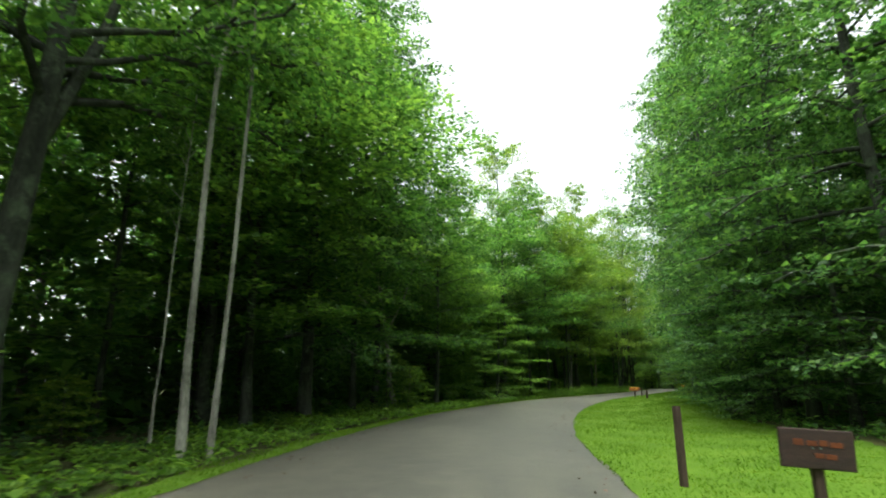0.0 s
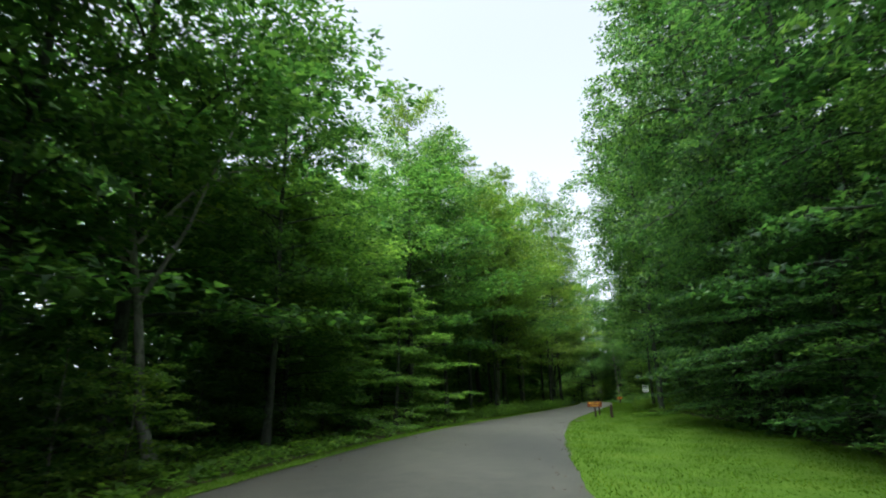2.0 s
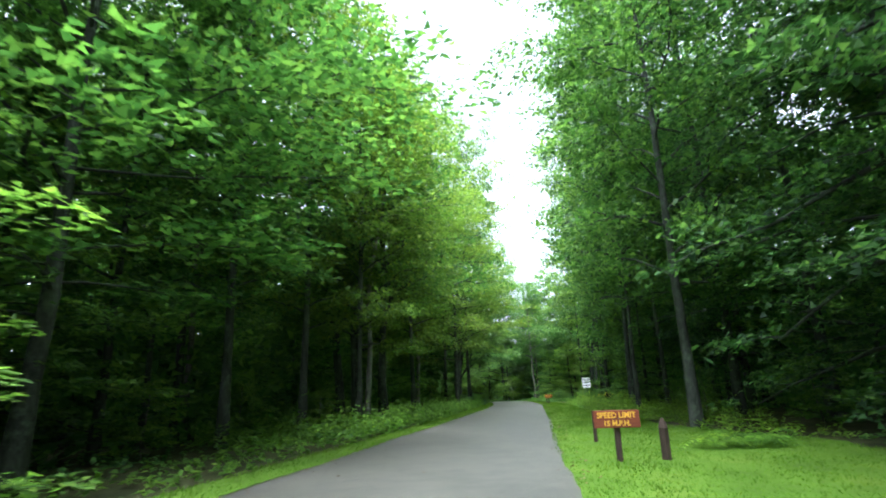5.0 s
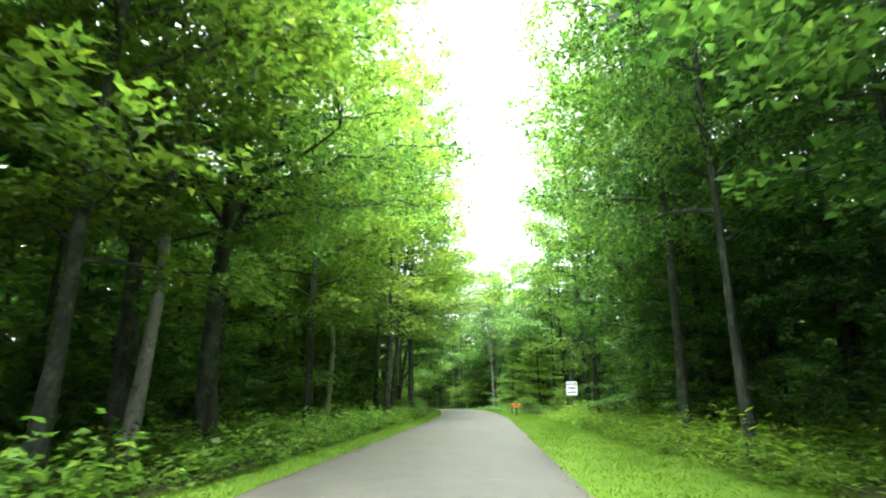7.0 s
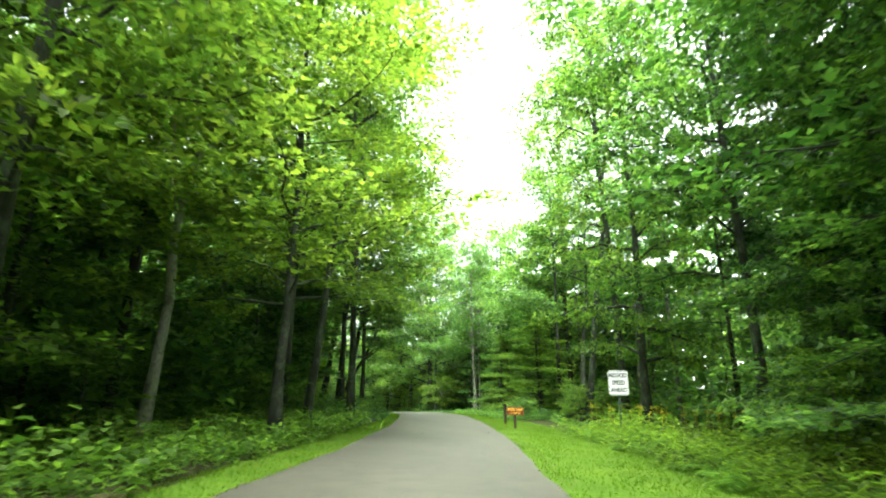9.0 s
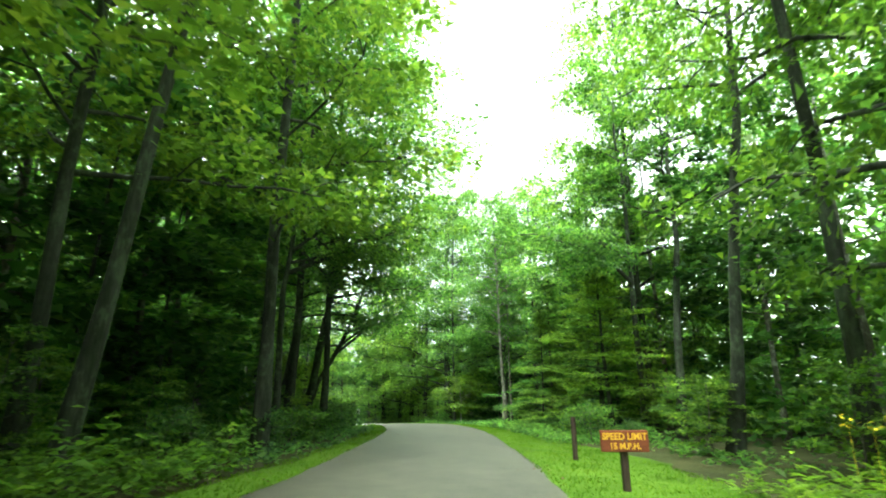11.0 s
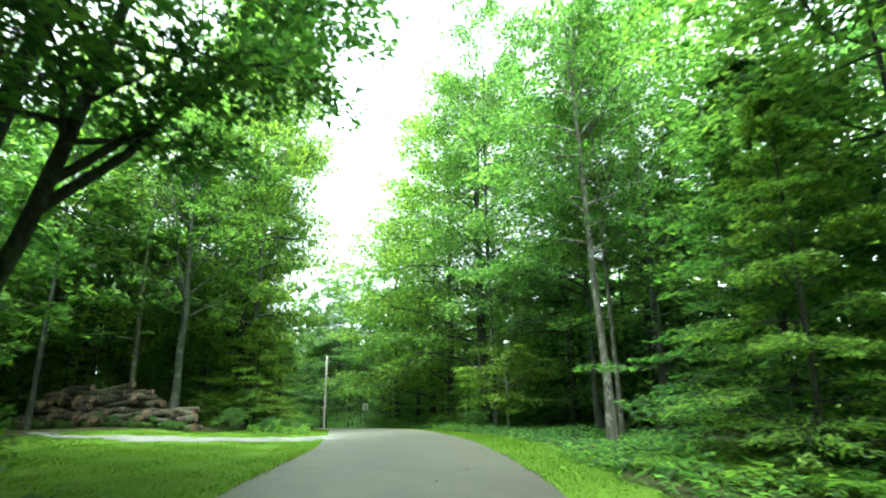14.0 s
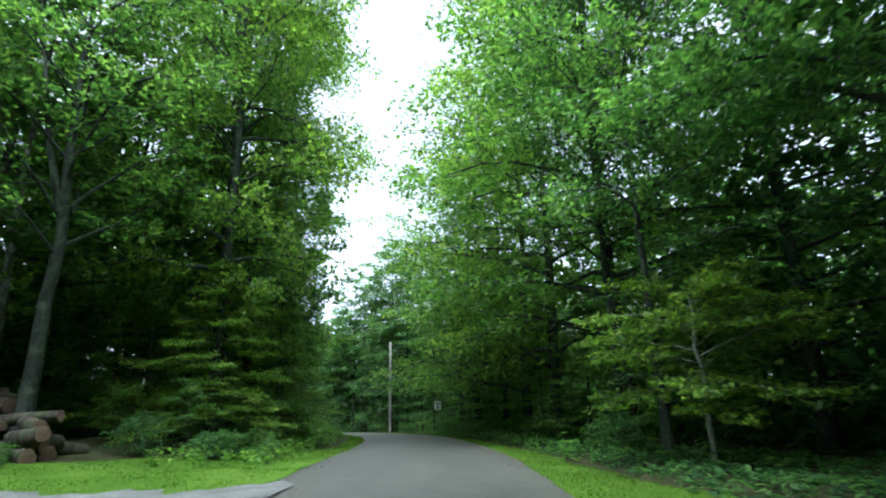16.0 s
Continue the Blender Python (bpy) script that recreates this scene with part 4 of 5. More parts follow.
def brush():
    """The tangle of saplings and bushes between the trunks, away from the road."""
    g = np.random.default_rng(78)
    P = []
    for y0, y1, d0, d1, n, h in ((-30, 106, -23, -9.5, 14000, 3.6), (-25, 48, -25, -12, 26000, 10.0), (82, 106, -19, -9.0, 15000, 8.0), (104, 150, 12.5, 24, 14000, 9.0), (142, 215, -23, -9.5, 8000, 4.5), (-30, 215, 11.5, 25, 24000, 4.5)):
        x, y = along_road(g, n, y0, y1, d0, d1)
        P.append(np.stack([x, y, lie(x, y) + h * g.random(n) ** 1.3 * (0.6 + 0.4 * np.sin(x * 0.9) * np.cos(y * 0.8))], 1))
    x, y = along_road(g, 42000, 0, 62, -30, -15)
    P.append(np.stack([x, y, lie(x, y) + 22 * g.random(42000) * (0.7 + 0.3 * np.sin(x * 0.7) * np.cos(y * 0.6))], 1))
    C = np.concatenate(P)
    t = len(C)
    return tris_mesh("brush", leaf_tris(g, C, g.normal(0, 1, (t, 3)) * np.array([1, 1, 0.4]), np.array([0, 0, 1.0]) + g.normal(0, 0.5, (t, 3)), 0.5, 0.34), LEAF_MID)


tagged(far_woods(), "closed green woods behind the nearer trees", "woods", kind="stuff")
tagged(thicket(), "sunlit green thicket deep between the trees", "thicket", kind="stuff")
tagged(brush(), "dark tangle of brush between the trunks", "brush", kind="stuff")


# ---------------- low plants ----------------
def herbs(name, seed, belts, mat, length, width, label):
    """Leafy ground cover in belts of (y0, y1, d0, d1, height, plants per square metre)."""
    g = np.random.default_rng(seed)
    Cs, Ds, Ns = [], [], []
    for y0, y1, d0, d1, h, per in belts:
        n = int(abs(d1 - d0) * (y1 - y0) * 1.1 * per)
        x, y = along_road(g, n, y0, y1, d0, d1)
        tall = h * (0.55 + 0.45 * np.sin(x * 1.3 + 0.7) * np.cos(y * 1.1)) * g.uniform(0.6, 1.25, n)
        ground_z = lie(x, y)
        for k in range(5):
            f = (k + 0.6) / 5
            a = g.uniform(0, 6.28, n)
            out = length * 0.5 * g.uniform(0.4, 1.3, n)
            C = np.stack([x + np.cos(a) * out, y + np.sin(a) * out, ground_z + tall * f * g.uniform(0.8, 1.15, n) + 0.03], 1)
            D = np.stack([np.cos(a), np.sin(a), g.uniform(-0.3, 0.7, n)], 1)
            N = np.array([0, 0, 1.0]) + g.normal(0, 0.3, (n, 3))
            Cs.append(C), Ds.append(D), Ns.append(N)
    return tagged(quads_mesh(name, leaf_quads(g, np.concatenate(Cs), np.concatenate(Ds), np.concatenate(Ns), length, width), mat), label, "undergrowth", kind="stuff")


herbs("ground_cover", 301, [(0, 14, -7.0, -3.5, 0.35, 12), (14, 33, -9.5, -3.7, 0.38, 13), (-12, 50, -6.5, -3.7, 0.3, 6), (50, 88, -8.8, -3.35, 1.0, 26), (128, 170, -7.0, -3.8, 0.6, 8)], LEAF_FERN, 0.17, 0.11, "leafy green ground cover along the verge")
herbs("tall_herbs", 302, [(58, 86, 4.9, 10.5, 1.05, 26), (50, 58, 6.4, 9.0, 0.7, 9)], LEAF_HERB, 0.20, 0.06, "tall green meadow herbs beyond the mown verge")
# the shade below the trees is painted in here by a darker leaf colour
herbs("shade_herbs", 304, [(88, 106, -8.0, -3.1, 0.55, 8), (-12, 50, -9.5, -6.0, 0.5, 5), (109, 129, 4.4, 10.0, 0.32, 14)], LEAF_DARK, 0.16, 0.10, "leafy undergrowth coloured dark for the shade of the trees")
herbs("woodland_herbs", 303, [(88, 94, 6.2, 8.5, 0.4, 6), (94, 112, 3.5, 8.5, 0.6, 11), (112, 128, 6.6, 9.0, 0.35, 6), (128, 165, 3.9, 8.5, 0.6, 9), (-10, 50, 8.4, 12.0, 0.5, 5)], LEAF_MID, 0.18, 0.1, "woodland herbs at the foot of the trees")


def fern(seed, fronds=11, length=0.85):
    """A fern: arching fronds, each a rib with pairs of leaflets."""
    g = np.random.default_rng(seed)
    Q, V, F = [], [], []
    for i in range(fronds):
        a = i * 2.4 + g.uniform(-0.3, 0.3)
        L = length * g.uniform(0.75, 1.15)
        way, side = np.array([math.cos(a), math.sin(a), 0]), np.array([-math.sin(a), math.cos(a), 0])
        rise = g.uniform(0.55, 0.8)
        at = lambda t: way * L * 0.9 * t + np.array([0, 0, 1]) * L * (rise * t * 1.5 - 1.05 * t * t)
        tube(V, F, [at(t) for t in (0, 0.3, 0.65, 1.0)], [0.008, 0.006, 0.004, 0.002], 3)
        for k in range(13):
            t = 0.16 + 0.82 * k / 12
            w = L * 0.24 * math.sin(math.pi * min(1, 0.12 + 0.9 * (1 - t))) + 0.02
            p = at(t)
            for sgn in (-1, 1):
                d = side * sgn + way * 0.35 + np.array([0, 0, g.uniform(-0.25, 0.1)])
                d = d / np.linalg.norm(d)
                b = way * L * 0.036
                Q.append([p, p + d * w * 0.5 + b, p + d * w - np.array([0, 0, w * 0.15]), p + d * w * 0.5 - b])
    root = new("fern")
    mesh_object("stems", V, F, LEAF_FERN, root)
    quads_mesh("fronds", np.array(Q), LEAF_FERN, root)
    return root


kind("fern0", "green fern with arching fronds in the grass edge", "fern", fern(1))
kind("fern1", "broad green fern at the foot of the woods", "fern", fern(2, 13, 1.05))
for x, y, s in ((19.4, 46.4, 0.9), (20.2, 46.0, 1.0), (21.0, 46.5, 0.85), (20.6, 47.2, 1.0), (-4.4, 9.2, 0.6), (-4.9, 10.9, 0.6), (-5.3, 9.6, 0.7), (1.4, 32.6, 0.8), (0.6, 33.4, 0.9), (1.9, 34.0, 0.7), (3.0, 38.4, 0.8), (2.2, 37.6, 0.9), (4.1, 39.6, 0.7)):
    plant(rng.choice(["fern0", "fern1"]), x, y, rng.uniform(0, 360), s, s, "", "ferns", 0.0)
for i in range(46):
    x, y = beside(rng.uniform(95, 112), rng.uniform(4.7, 7.6))
    s = rng.uniform(0.8, 1.35)
    plant(rng.choice(["fern0", "fern1"]), x, y, rng.uniform(0, 360), s, s, "", "ferns", 0.0)
for i in range(30):
    x, y = beside(rng.uniform(58, 84), rng.uniform(5.0, 8.0))
    s = rng.uniform(0.7, 1.1)
    plant("fern0", x, y, rng.uniform(0, 360), s, s, "", "ferns", 0.0)


def goldenrod():
    """Yellow flower heads above the herbs near the white sign."""
    g = np.random.default_rng(9)
    n = 60
    x, y = g.uniform(39.2, 47, n), g.uniform(77.5, 82.5, n)
    Q = []
    for i in range(n):
        z = lie1(x[i], y[i]) + g.uniform(0.8, 1.15)
        for k in range(9):
            c = np.array([x[i], y[i], z]) + g.normal(0, 0.06, 3)
            a = g.uniform(0, 6.28)
            d, s = np.array([math.cos(a), math.sin(a), 0.4]) * 0.05, np.array([-math.sin(a), math.cos(a), 0.1]) * 0.03
            Q.append([c - d, c + s, c + d, c - s])
        c = np.array([x[i], y[i], z - 0.45])
        Q.append([c + (0.006, 0, -0.45), c + (0.006, 0, 0.45), c + (-0.006, 0, 0.45), c + (-0.006, 0, -0.45)])
    return quads_mesh("goldenrod", np.array(Q), FLOWER)


tagged(goldenrod(), "yellow goldenrod flower heads among the herbs", "flowers", kind="stuff")


def grass(name, seed, belts, label):
    """Short blades standing on the verges, in belts of (y0, y1, inner, outer, blades per square metre, height)."""
    g = np.random.default_rng(seed)
    Q = []
    for y0, y1, inner, outer, per, h in belts:
        n = int((y1 - y0) * 1.1 * max(abs(outer(y) - inner(y)) for y in np.linspace(y0, y1, 12)) * per)
        y = g.uniform(y0, y1, n)
        f = g.random(n)
        st = np.linspace(y0, y1, 60)
        a, b = np.interp(y, st, [inner(t) for t in st]), np.interp(y, st, [outer(t) for t in st])
        keep = g.random(n) < np.abs(b - a) / max(1e-6, np.abs(b - a).max())
        y, f, a, b = y[keep], f[keep], a[keep], b[keep]
        n = len(y)
        d = a + (b - a) * f
        s = road_slope(y)
        k = 1 / np.sqrt(1 + s * s)
        x, yy = road_x(y) + d * k, y - d * s * k
        z = lie(x, yy) + 0.005
        az = g.uniform(0, 6.28, n)
        w = 0.010 * g.uniform(0.6, 1.4, n)
        hh = h * g.uniform(0.5, 1.3, n) * (1 + 0.35 * np.sin(x * 2.1) * np.cos(yy * 1.7))
        dx, dy = np.cos(az) * w, np.sin(az) * w
        lx, ly = g.normal(0, 0.5, n) * hh, g.normal(0, 0.5, n) * hh
        base = np.stack([x, yy, z], 1)
        off = np.stack([dx, dy, np.zeros(n)], 1)
        tip = base + np.stack([lx, ly, hh], 1)
        keep = off_track(x, yy) > np.interp(x, [32.5, 35.5, 38, 40.2, 42.4, 45], [0.4, 0.9, 1.2, 1.4, 1.7, 2.3]) + 0.25 * np.sin(x * 3) * np.cos(yy * 2.3)
        keep |= g.random(n) < 0.75 * np.clip((41.5 - x) / 3.5, 0, 1)
        Q.append(np.stack([base - off, base + off, tip], 1)[keep])
    return tagged(tris_mesh(name, np.concatenate(Q), GRASS_BLADE), label, "grass", kind="stuff")


grass("grass_blades", 401, [
    (2, 52, lambda y: edge_right(y) - 0.03, lawn_right, 330, 0.035), (52, 128, lambda y: edge_right(y) - 0.03, lawn_right, 280, 0.045), (128, 170, edge_right, lawn_right, 70, 0.10),
    (4, 102, lambda y: 0.03 - edge_left(y), lambda y: -lawn_left(y) - 0.25, 280, 0.045), (102, 132, lambda y: 0.03 - edge_left(y), lambda y: -lawn_left(y), 260, 0.035), (132, 170, lambda y: -edge_left(y), lambda y: -lawn_left(y), 80, 0.10)],
    "short bright green grass blades")


def road_litter():
    """Dead leaves, twigs and pebbles along the asphalt's edges."""
    g = np.random.default_rng(12)
    n = 900
    y = g.uniform(2, 150, n)
    side = np.where(g.random(n) < 0.5, -1, 1)
    d = side * (2.55 - np.abs(g.normal(0, 0.35, n)))
    d[:120] = g.uniform(-2.4, 2.4, 120)
    s = road_slope(y)
    k = 1 / np.sqrt(1 + s * s)
    x, yy = road_x(y) + d * k, y - d * s * k
    C = np.stack([x, yy, profile(yy) + 0.045], 1)
    a = g.uniform(0, 6.28, n)
    return quads_mesh("road_litter", leaf_quads(g, C, np.stack([np.cos(a), np.sin(a), g.uniform(-0.1, 0.1, n)], 1), np.array([0, 0, 1.0]) + g.normal(0, 0.2, (n, 3)), 0.07, 0.045), LOG_END)


tagged(road_litter(), "dry fallen leaves scattered on the asphalt edges", "leaf litter", kind="stuff")


# ---------------- signs and posts ----------------
def box(bm, size, at=(0, 0, 0), turn=None, bevel=0.006):
    """A bevelled box added to bm."""
    made = bmesh.ops.create_cube(bm, size=1.0)["verts"]
    bmesh.ops.scale(bm, vec=size, verts=made)
    if bevel:
        edges = list({e for v in made for e in v.link_edges})
        made = [v for v in bmesh.ops.bevel(bm, geom=edges, offset=bevel, segments=1, affect="EDGES")["verts"]]
    if turn is not None:
        bmesh.ops.rotate(bm, cent=(0, 0, 0), matrix=turn.to_3x3(), verts=made)
    bmesh.ops.translate(bm, vec=at, verts=made)


def words(text, size, mat, parent, at, bold=0.0, wide=1.0, label=""):
    """Raised letters facing -y, centred at a place on a board."""
    cu = bpy.data.curves.new("lettering", "FONT")
    cu.body, cu.size, cu.align_x, cu.align_y, cu.extrude, cu.offset = text, size, "CENTER", "CENTER", 0.003, bold
    cu.resolution_u = 2
    tmp = new("lettering_curve", cu)
    me = bpy.data.meshes.new_from_object(tmp.evaluated_get(bpy.context.evaluated_depsgraph_get()))
    bpy.data.objects.remove(tmp)
    me.materials.clear()
    me.materials.append(mat)
    ob = new("lettering", me)
    ob.parent = parent
    ob.matrix_basis = Matrix.Translation(at) @ pose(0, 0, 0, 90, 0, 0) @ Matrix.Diagonal((wide, 1, 1, 1))
    return tagged(ob, label) if label else ob


def board_sign(x, y, facing, centre, size, board_mat, lines, ink, label, tilt=0.0, bars=False):
    """A routed board on a stout post that is cut off behind it."""
    w, h = size
    g = lie1(x, y)
    root = tagged(new("wooden_sign"), label, "sign")
    root.matrix_basis = pose(x, y, g, 0, 0, facing)
    bm = bmesh.new()
    box(bm, (0.10, 0.10, centre - g + 0.25), (0, 0.075, (centre - g - 0.25) / 2 + 0.05), bevel=0.012)
    part("post", bm, POST_WOOD, root, "dark square timber post")
    bm = bmesh.new()
    box(bm, (w, 0.045, h), (0, 0, 0), bevel=0.010)
    board = part("board", bm, board_mat, root)
    board.matrix_basis = pose(0, 0, centre - g, 0, tilt, 0)
    for sx in (-0.035, 0.035):
        bm = bmesh.new()
        bmesh.ops.create_cone(bm, cap_ends=True, segments=8, radius1=0.012, radius2=0.010, depth=0.012, matrix=pose(sx, -0.028, h * 0.02, 90, 0, 0))
        part("bolt", bm, STEEL, board)
    if bars:
        for bx, bz, bw, bh in lines:
            bm = bmesh.new()
            box(bm, (bw, 0.006, bh), (bx, -0.024, bz), bevel=0.0015)
            part("lettering_bar", bm, ink, board)
    else:
        for text, s, z, wide in lines:
            words(text, s, ink, board, (0, -0.0235, z), 0.004, wide)
    return root


def wood_post(x, y, height, size, label, round_top=False, lean=0.0):
    root = tagged(new("wooden_post"), label, "post")
    root.matrix_basis = pose(x, y, lie1(x, y), 0, lean, 15)
    bm = bmesh.new()
    box(bm, (size, size, height + 0.3), (0, 0, (height - 0.3) / 2), bevel=size * 0.12)
    part("shaft", bm, POST_WOOD, root)
    bm = bmesh.new()
    if round_top:
        bmesh.ops.create_cone(bm, cap_ends=True, segments=8, radius1=size * 0.66, radius2=size * 0.18, depth=0.16, matrix=pose(0, 0, height + 0.075))
    else:
        box(bm, (size * 0.9, size * 0.9, 0.02), (0, 0, height + 0.008), bevel=0.004)
    part("cap", bm, POST_WOOD, root)
    return root


SPEED = [("SPEED LIMIT", 0.135, 0.062, 0.93), ("15 M.P.H.", 0.125, -0.075, 0.95)]
board_sign(3.74, 5.62, -16, 0.60, (0.66, 0.38), SIGN_DARK, [(-0.16, 0.06, 0.09, 0.06), (-0.04, 0.055, 0.09, 0.05), (0.06, 0.06, 0.07, 0.055), (0.17, 0.05, 0.11, 0.05), (0.02, -0.06, 0.08, 0.045), (0.12, -0.065, 0.09, 0.05)], FADED, "dark brown wooden sign with faded orange lettering on a post", 3.0, True)
wood_post(3.07, 7.25, 0.98, 0.085, "plain dark wooden post standing in the mown grass")
board_sign(15.76, 44.95, -27, 0.72, (0.80, 0.30), SIGN_BROWN, SPEED, YELLOW, "red-brown wooden speed limit sign with yellow letters")
wood_post(16.75, 44.95, 0.58, 0.13, "short dark wooden stump post with pointed top", True)
wood_post(17.5, 48.2, 0.72, 0.07, "slim dark wooden post behind the speed sign")
board_sign(36.85, 83.85, -24, 0.71, (0.72, 0.31), SIGN_BROWN, SPEED, YELLOW, "red-brown wooden speed limit sign with yellow letters beside shrubs")
wood_post(39.0, 88.0, 0.95, 0.095, "dark square wooden post on the grass verge")
wood_post(19.5, 69.2, 0.85, 0.07, "slim dark wooden post at the edge of the ground cover")
wood_post(31.6, 90.5, 0.8, 0.09, "dark wooden post at the far verge")


def road_sign(x, y, facing, top, size, lines, label):
    """A white sheet sign with a black border on a steel channel post."""
    w, h = size
    g = lie1(x, y)
    root = tagged(new("road_sign"), label, "sign")
    root.matrix_basis = pose(x, y, g, 0, 0, facing)
    bm = bmesh.new()
    for sx in (-0.028, 0.028):
        box(bm, (0.012, 0.045, top - g + 0.25), (sx, 0.045, (top - g - 0.35) / 2), bevel=0.002)
    box(bm, (0.062, 0.008, top - g + 0.25), (0, 0.027, (top - g - 0.35) / 2), bevel=0.002)
    part("post", bm, STEEL, root, "green steel channel post")
    bm = bmesh.new()
    box(bm, (w, 0.006, h), (0, 0, 0), bevel=0.0)
    vert = [e for e in bm.edges if abs(e.verts[0].co.y - e.verts[1].co.y) > 0.004]
    bmesh.ops.bevel(bm, geom=vert, offset=0.04, segments=3, affect="EDGES")
    plate = part("plate", bm, WHITE, root, "white sheet metal plate")
    plate.matrix_basis = pose(0, 0, top - g - h / 2)
    bm = bmesh.new()
    for sx in (-1, 1):
        box(bm, (0.014, 0.003, h - 0.07), (sx * (w / 2 - 0.025), -0.0045, 0), bevel=0.0)
        box(bm, (w - 0.036, 0.003, 0.014), (0, -0.0045, sx * (h / 2 - 0.028)), bevel=0.0)
    part("border", bm, BLACK, plate, "black border line")
    for sz in (-0.3, 0.3):
        bm = bmesh.new()
        bmesh.ops.create_cone(bm, cap_ends=True, segments=8, radius1=0.011, radius2=0.009, depth=0.012, matrix=pose(0, -0.008, sz * h * 1.4, 90, 0, 0))
        part("bolt", bm, STEEL, plate)
    for text, s, z, wide in lines:
        words(text, s, BLACK, plate, (0, -0.0048, z), 0.006, wide)
    return root


road_sign(37.85, 78.7, -26, 2.24, (0.72, 0.86), [("REDUCED", 0.19, 0.25, 0.72), ("SPEED", 0.20, 0.0, 0.88), ("AHEAD", 0.20, -0.25, 0.86)], "white road sign reading reduced speed ahead on a green post")
sx, sy = 53.1, 163.0
FAR = tagged(road_sign(sx, sy, -5, 0.42, (0.60, 0.76), [], "small white road sign with dark lettering far down the road"), "", "sign")
plate_far = [c for c in FAR.children if c.name.startswith("plate")][0]
for bz, bw, bh in ((0.2, 0.40, 0.10), (0.02, 0.36, 0.10), (-0.19, 0.28, 0.17)):
    bm = bmesh.new()
    box(bm, (bw, 0.003, bh), (0, -0.0045, bz), bevel=0.0)
    part("lettering_bar", bm, BLACK, plate_far)


def utility_pole(x, y):
    g = lie1(x, y)
    root = tagged(new("utility_pole"), "weathered grey wooden pole standing beside the road", "pole")
    root.matrix_basis = pose(x, y, g)
    V, F = [], []
    tube(V, F, [(0, 0, -0.3), (0.01, 0, 3), (0, 0.02, 6), (0.01, 0, 9.2)], [0.15, 0.14, 0.125, 0.11], 10)
    mesh_object("shaft", V, F, GREY_WOOD, root, True)
    bm = bmesh.new()
    box(bm, (0.12, 0.012, 0.18), (0, -0.15, 1.7), bevel=0.003)
    part("tag_plate", bm, STEEL, root, "small metal tag plate")
    return root


utility_pole(49.4, 171.5)
wood_post(51.6, 166.0, 0.9, 0.10, "weathered short post at the roadside bend")
wood_post(52.2, 166.5, 0.9, 0.10, "weathered short post at the roadside bend")


# ---------------- log pile ----------------
def log(length, r, seed):
    """A sawn log lying along x: bark and two cut ends."""
    g = random.Random(seed)
    root = new("log")
    n, sides = 9, 12
    V, F = [], []
    bow = g.uniform(-0.04, 0.04) * length
    for i in range(n):
        t = i / (n - 1)
        rr = r * (1.06 - 0.14 * t)
        for k in range(sides):
            a = k * 2 * math.pi / sides
            q = rr * (1 + 0.08 * math.sin(3 * a + seed + t * 2) + 0.10 * math.sin(t * 9 + seed) * math.cos(a + seed) + g.uniform(-0.06, 0.06))
            V.append(((t - 0.5) * length, math.cos(a) * q, math.sin(a) * q + bow * math.sin(t * math.pi)))
    for i in range(n - 1):
        for k in range(sides):
            a, b = i * sides + k, i * sides + (k + 1) % sides
            F.append((a, b, b + sides, a + sides))
    mesh_object("bark", V, F, LOG_BARK, root, True)
    for i in (0, n - 1):
        ring = [Vector(V[i * sides + k]) for k in range(sides)]
        c = sum(ring, Vector()) / sides
        out = Vector((-1 if i == 0 else 1, 0, 0))
        inner = [c + (p - c) * 0.55 + out * 0.006 for p in ring]
        W = [tuple(p) for p in ring] + [tuple(p) for p in inner] + [tuple(c + out * 0.002)]
        G = [(k, (k + 1) % sides, sides + (k + 1) % sides, sides + k) for k in range(sides)] + [(sides + k, sides + (k + 1) % sides, 2 * sides) for k in range(sides)]
        mesh_object("cut_end", W, G, LOG_END, root)
    return root


for i, (ln, r) in enumerate(((2.2, 0.17), (1.3, 0.21), (2.6, 0.15), (0.9, 0.22), (1.7, 0.13))):
    kind(f"log{i}", "rough grey-brown sawn log in a loose pile", "log", log(ln, r, 500 + i))


def lay_log(which, x, y, z, turn, dip=0.0):
    name = f"log{which}"
    m = pose(x, y, z, 0, dip, turn)
    ob = LIBRARY[name]
    if name in USED:
        ob = copy_thing(ob, m)
    else:
        USED.add(name)
        ob.matrix_basis = m
    tagged(ob, "", "", "log pile")


def clear_of(x, y, ax, ay, turn, half):
    """How far the point (x, y) is from a log lying at (ax, ay)."""
    c, d = math.cos(radians(turn)), math.sin(radians(turn))
    t = max(-half, min(half, (x - ax) * c + (y - ay) * d))
    return math.hypot(x - ax - t * c, y - ay - t * d)


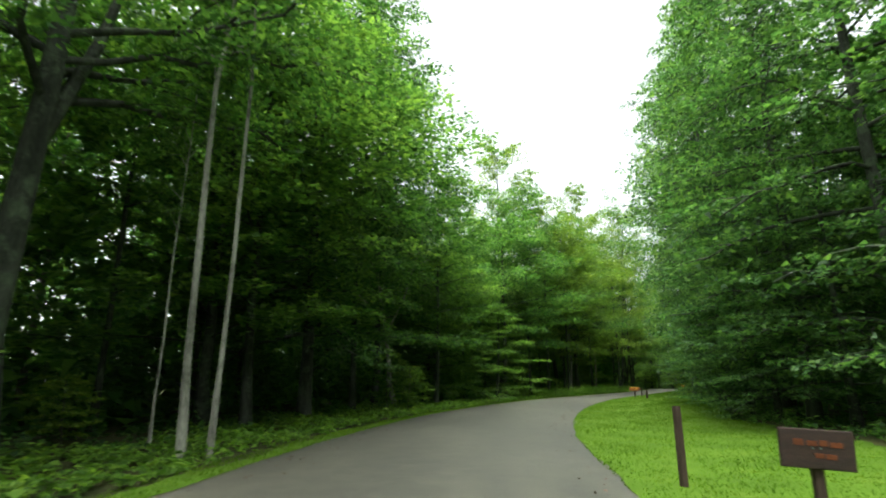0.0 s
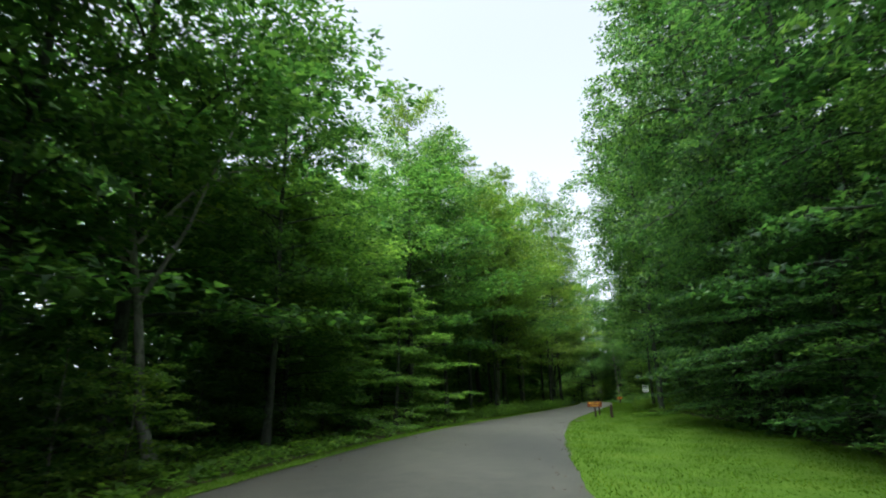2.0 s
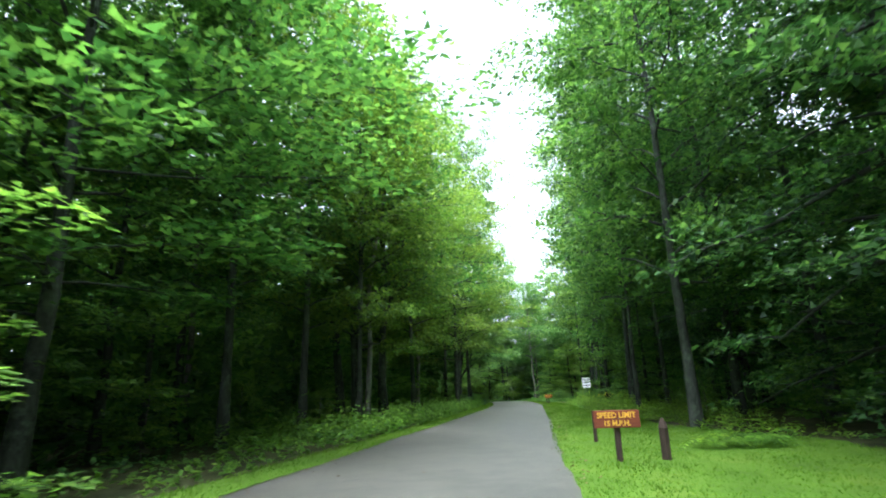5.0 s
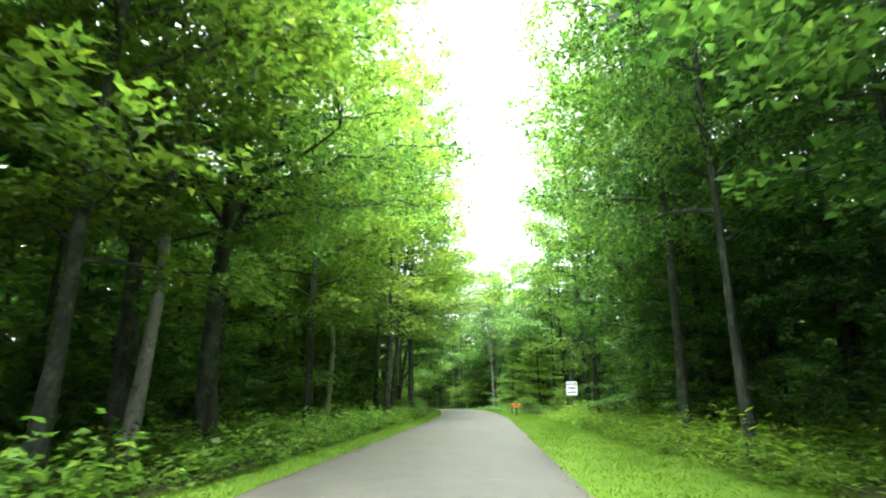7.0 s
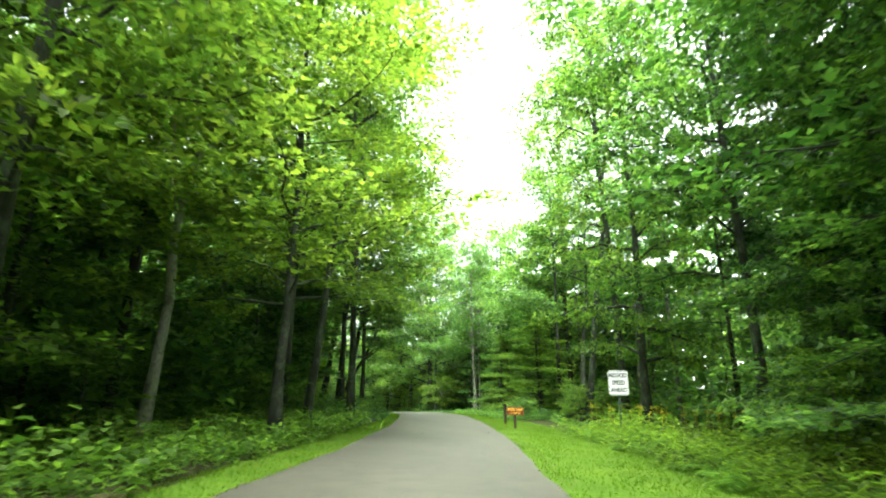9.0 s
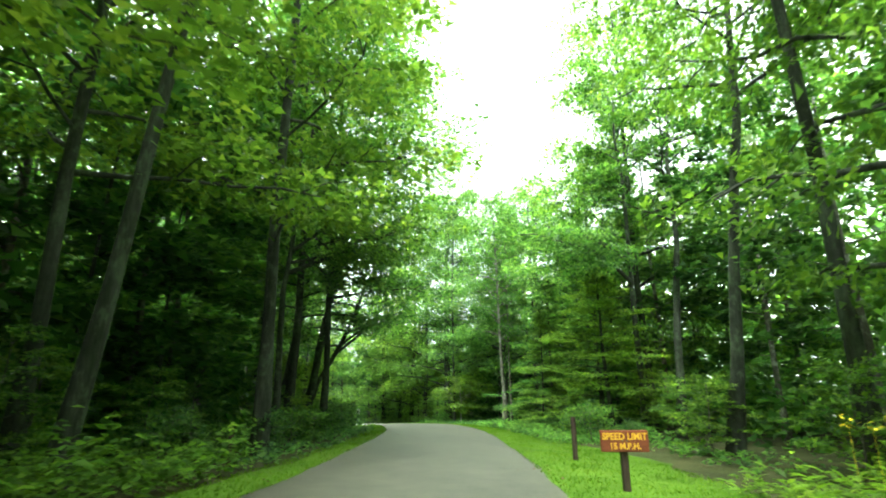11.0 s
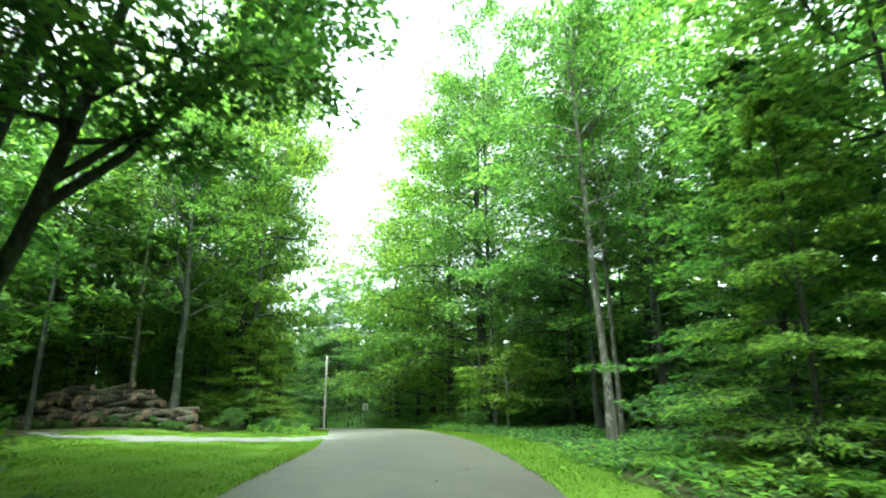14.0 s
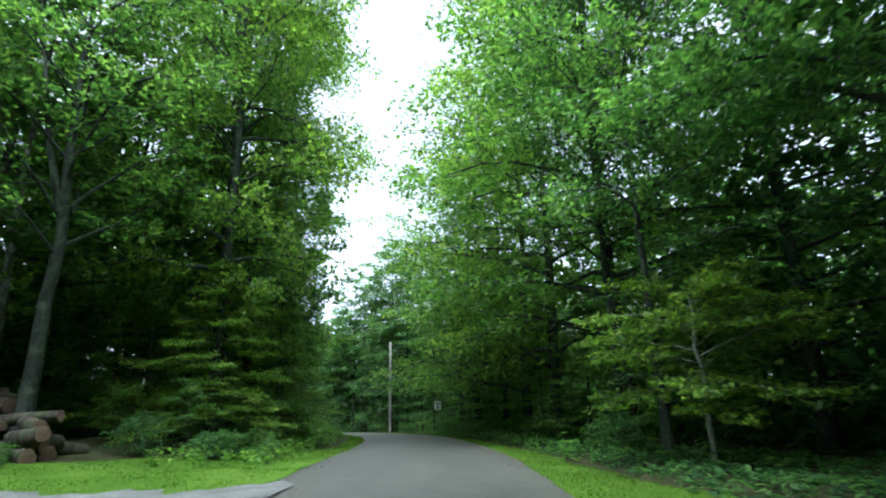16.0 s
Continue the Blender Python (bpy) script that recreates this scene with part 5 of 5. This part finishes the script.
g = random.Random(21)
for layer, (x0, x1, rows_y) in enumerate(((28.5, 38.4, 4), (28.6, 38.3, 4), (28.8, 38.1, 4), (29.0, 37.9, 3), (29.2, 36.9, 3), (29.4, 36.5, 3), (29.6, 36.3, 2), (29.8, 36.0, 2), (30.2, 35.2, 2))):
    for j in range(rows_y):
        x = x0 + g.uniform(0, 0.8)
        while x < x1 - 0.7:
            w = g.randrange(5)
            ln = (2.2, 1.3, 2.6, 0.9, 1.7)[w]
            turn = g.uniform(-24, 24) - 25
            if g.random() < 0.32 and layer < 7:
                turn, wide = turn - 75, 0.55
            else:
                wide = ln * 0.9
            cx = x + wide / 2
            py = 128.9 + j * 0.40 + layer * 0.12 + g.uniform(-0.14, 0.14) + (38.5 - cx) * 0.48
            if x + wide < x1 + 0.2 and clear_of(36.75, 130.9, cx, py, turn, ln / 2) > 0.42:
                lay_log(w, cx, py, lie1(cx, py) + 0.12 + layer * 0.215 + g.uniform(-0.04, 0.04), turn, g.uniform(-9, 9))
            x += wide * g.uniform(0.85, 1.1)


for i in range(22):
    x = 28.4 + i * 0.45
    y = 128.3 + (38.5 - x) * 0.48 + 0.3 * math.sin(i * 2.3)
    plant("bush1" if i % 3 else "bush0", x, y, i * 67, 0.30 + 0.14 * math.sin(i * 1.7), 0.34 + 0.14 * math.cos(i * 2.9), "low weeds growing up against the log pile", "bushes")


def dead_branch(name, label, pts, thick, twigs):
    """A bare fallen branch: a bowed stem with side twigs."""
    V, F = [], []
    P = np.array([(x, y, lie1(x, y) + z) for x, y, z in pts])
    tube(V, F, P, np.linspace(thick, thick * 0.4, len(P)), 6)
    root = tagged(new(name), label, "branch")
    mesh_object("stem", V, F, GREY_WOOD, root, True)
    for k, dx, dy, dz in twigs:
        V, F = [], []
        a = P[k]
        tube(V, F, [a, a + np.array([dx, dy, dz]) * 0.5 + np.array([0, 0, 0.04]), a + np.array([dx, dy, dz])], [thick * 0.5, thick * 0.35, 0.004], 5)
        mesh_object("twig", V, F, GREY_WOOD, root, True)
    return root


dead_branch("fallen_branch", "pale bare branch fallen at the dark edge of the woods", [(-6.6, 30.4, 0.05), (-5.6, 30.5, 0.06), (-4.8, 30.6, 0.14), (-4.2, 30.4, 0.6), (-3.9, 30.2, 1.3)], 0.035, [(1, -0.5, 0.1, 0.05), (2, 0.3, -0.4, 0.05), (3, 0.5, 0.3, -0.25)])
dead_branch("fallen_stick", "thin dry stick lying on the edge of the asphalt", [(12.75, 40.6, 0.07), (12.95, 40.35, 0.08), (13.12, 40.05, 0.10)], 0.014, [(1, 0.12, 0.1, 0.01)])


def crack():
    """A crack in the asphalt where the gravel track joins."""
    P = [(43.9, 117.6), (43.6, 118.2), (43.1, 118.5), (42.8, 119.1), (42.3, 119.3), (42.0, 119.8)]
    V, F = [], []
    for i, (x, y) in enumerate(P):
        for s in (-0.012, 0.012):
            V.append((x + s, y + s, float(profile(y)) + 0.05))
    for i in range(len(P) - 1):
        F.append((2 * i, 2 * i + 1, 2 * i + 3, 2 * i + 2))
    return mesh_object("asphalt_crack", V, F, BLACK)


tagged(crack(), "thin dark crack in the asphalt", "crack", kind="structure")
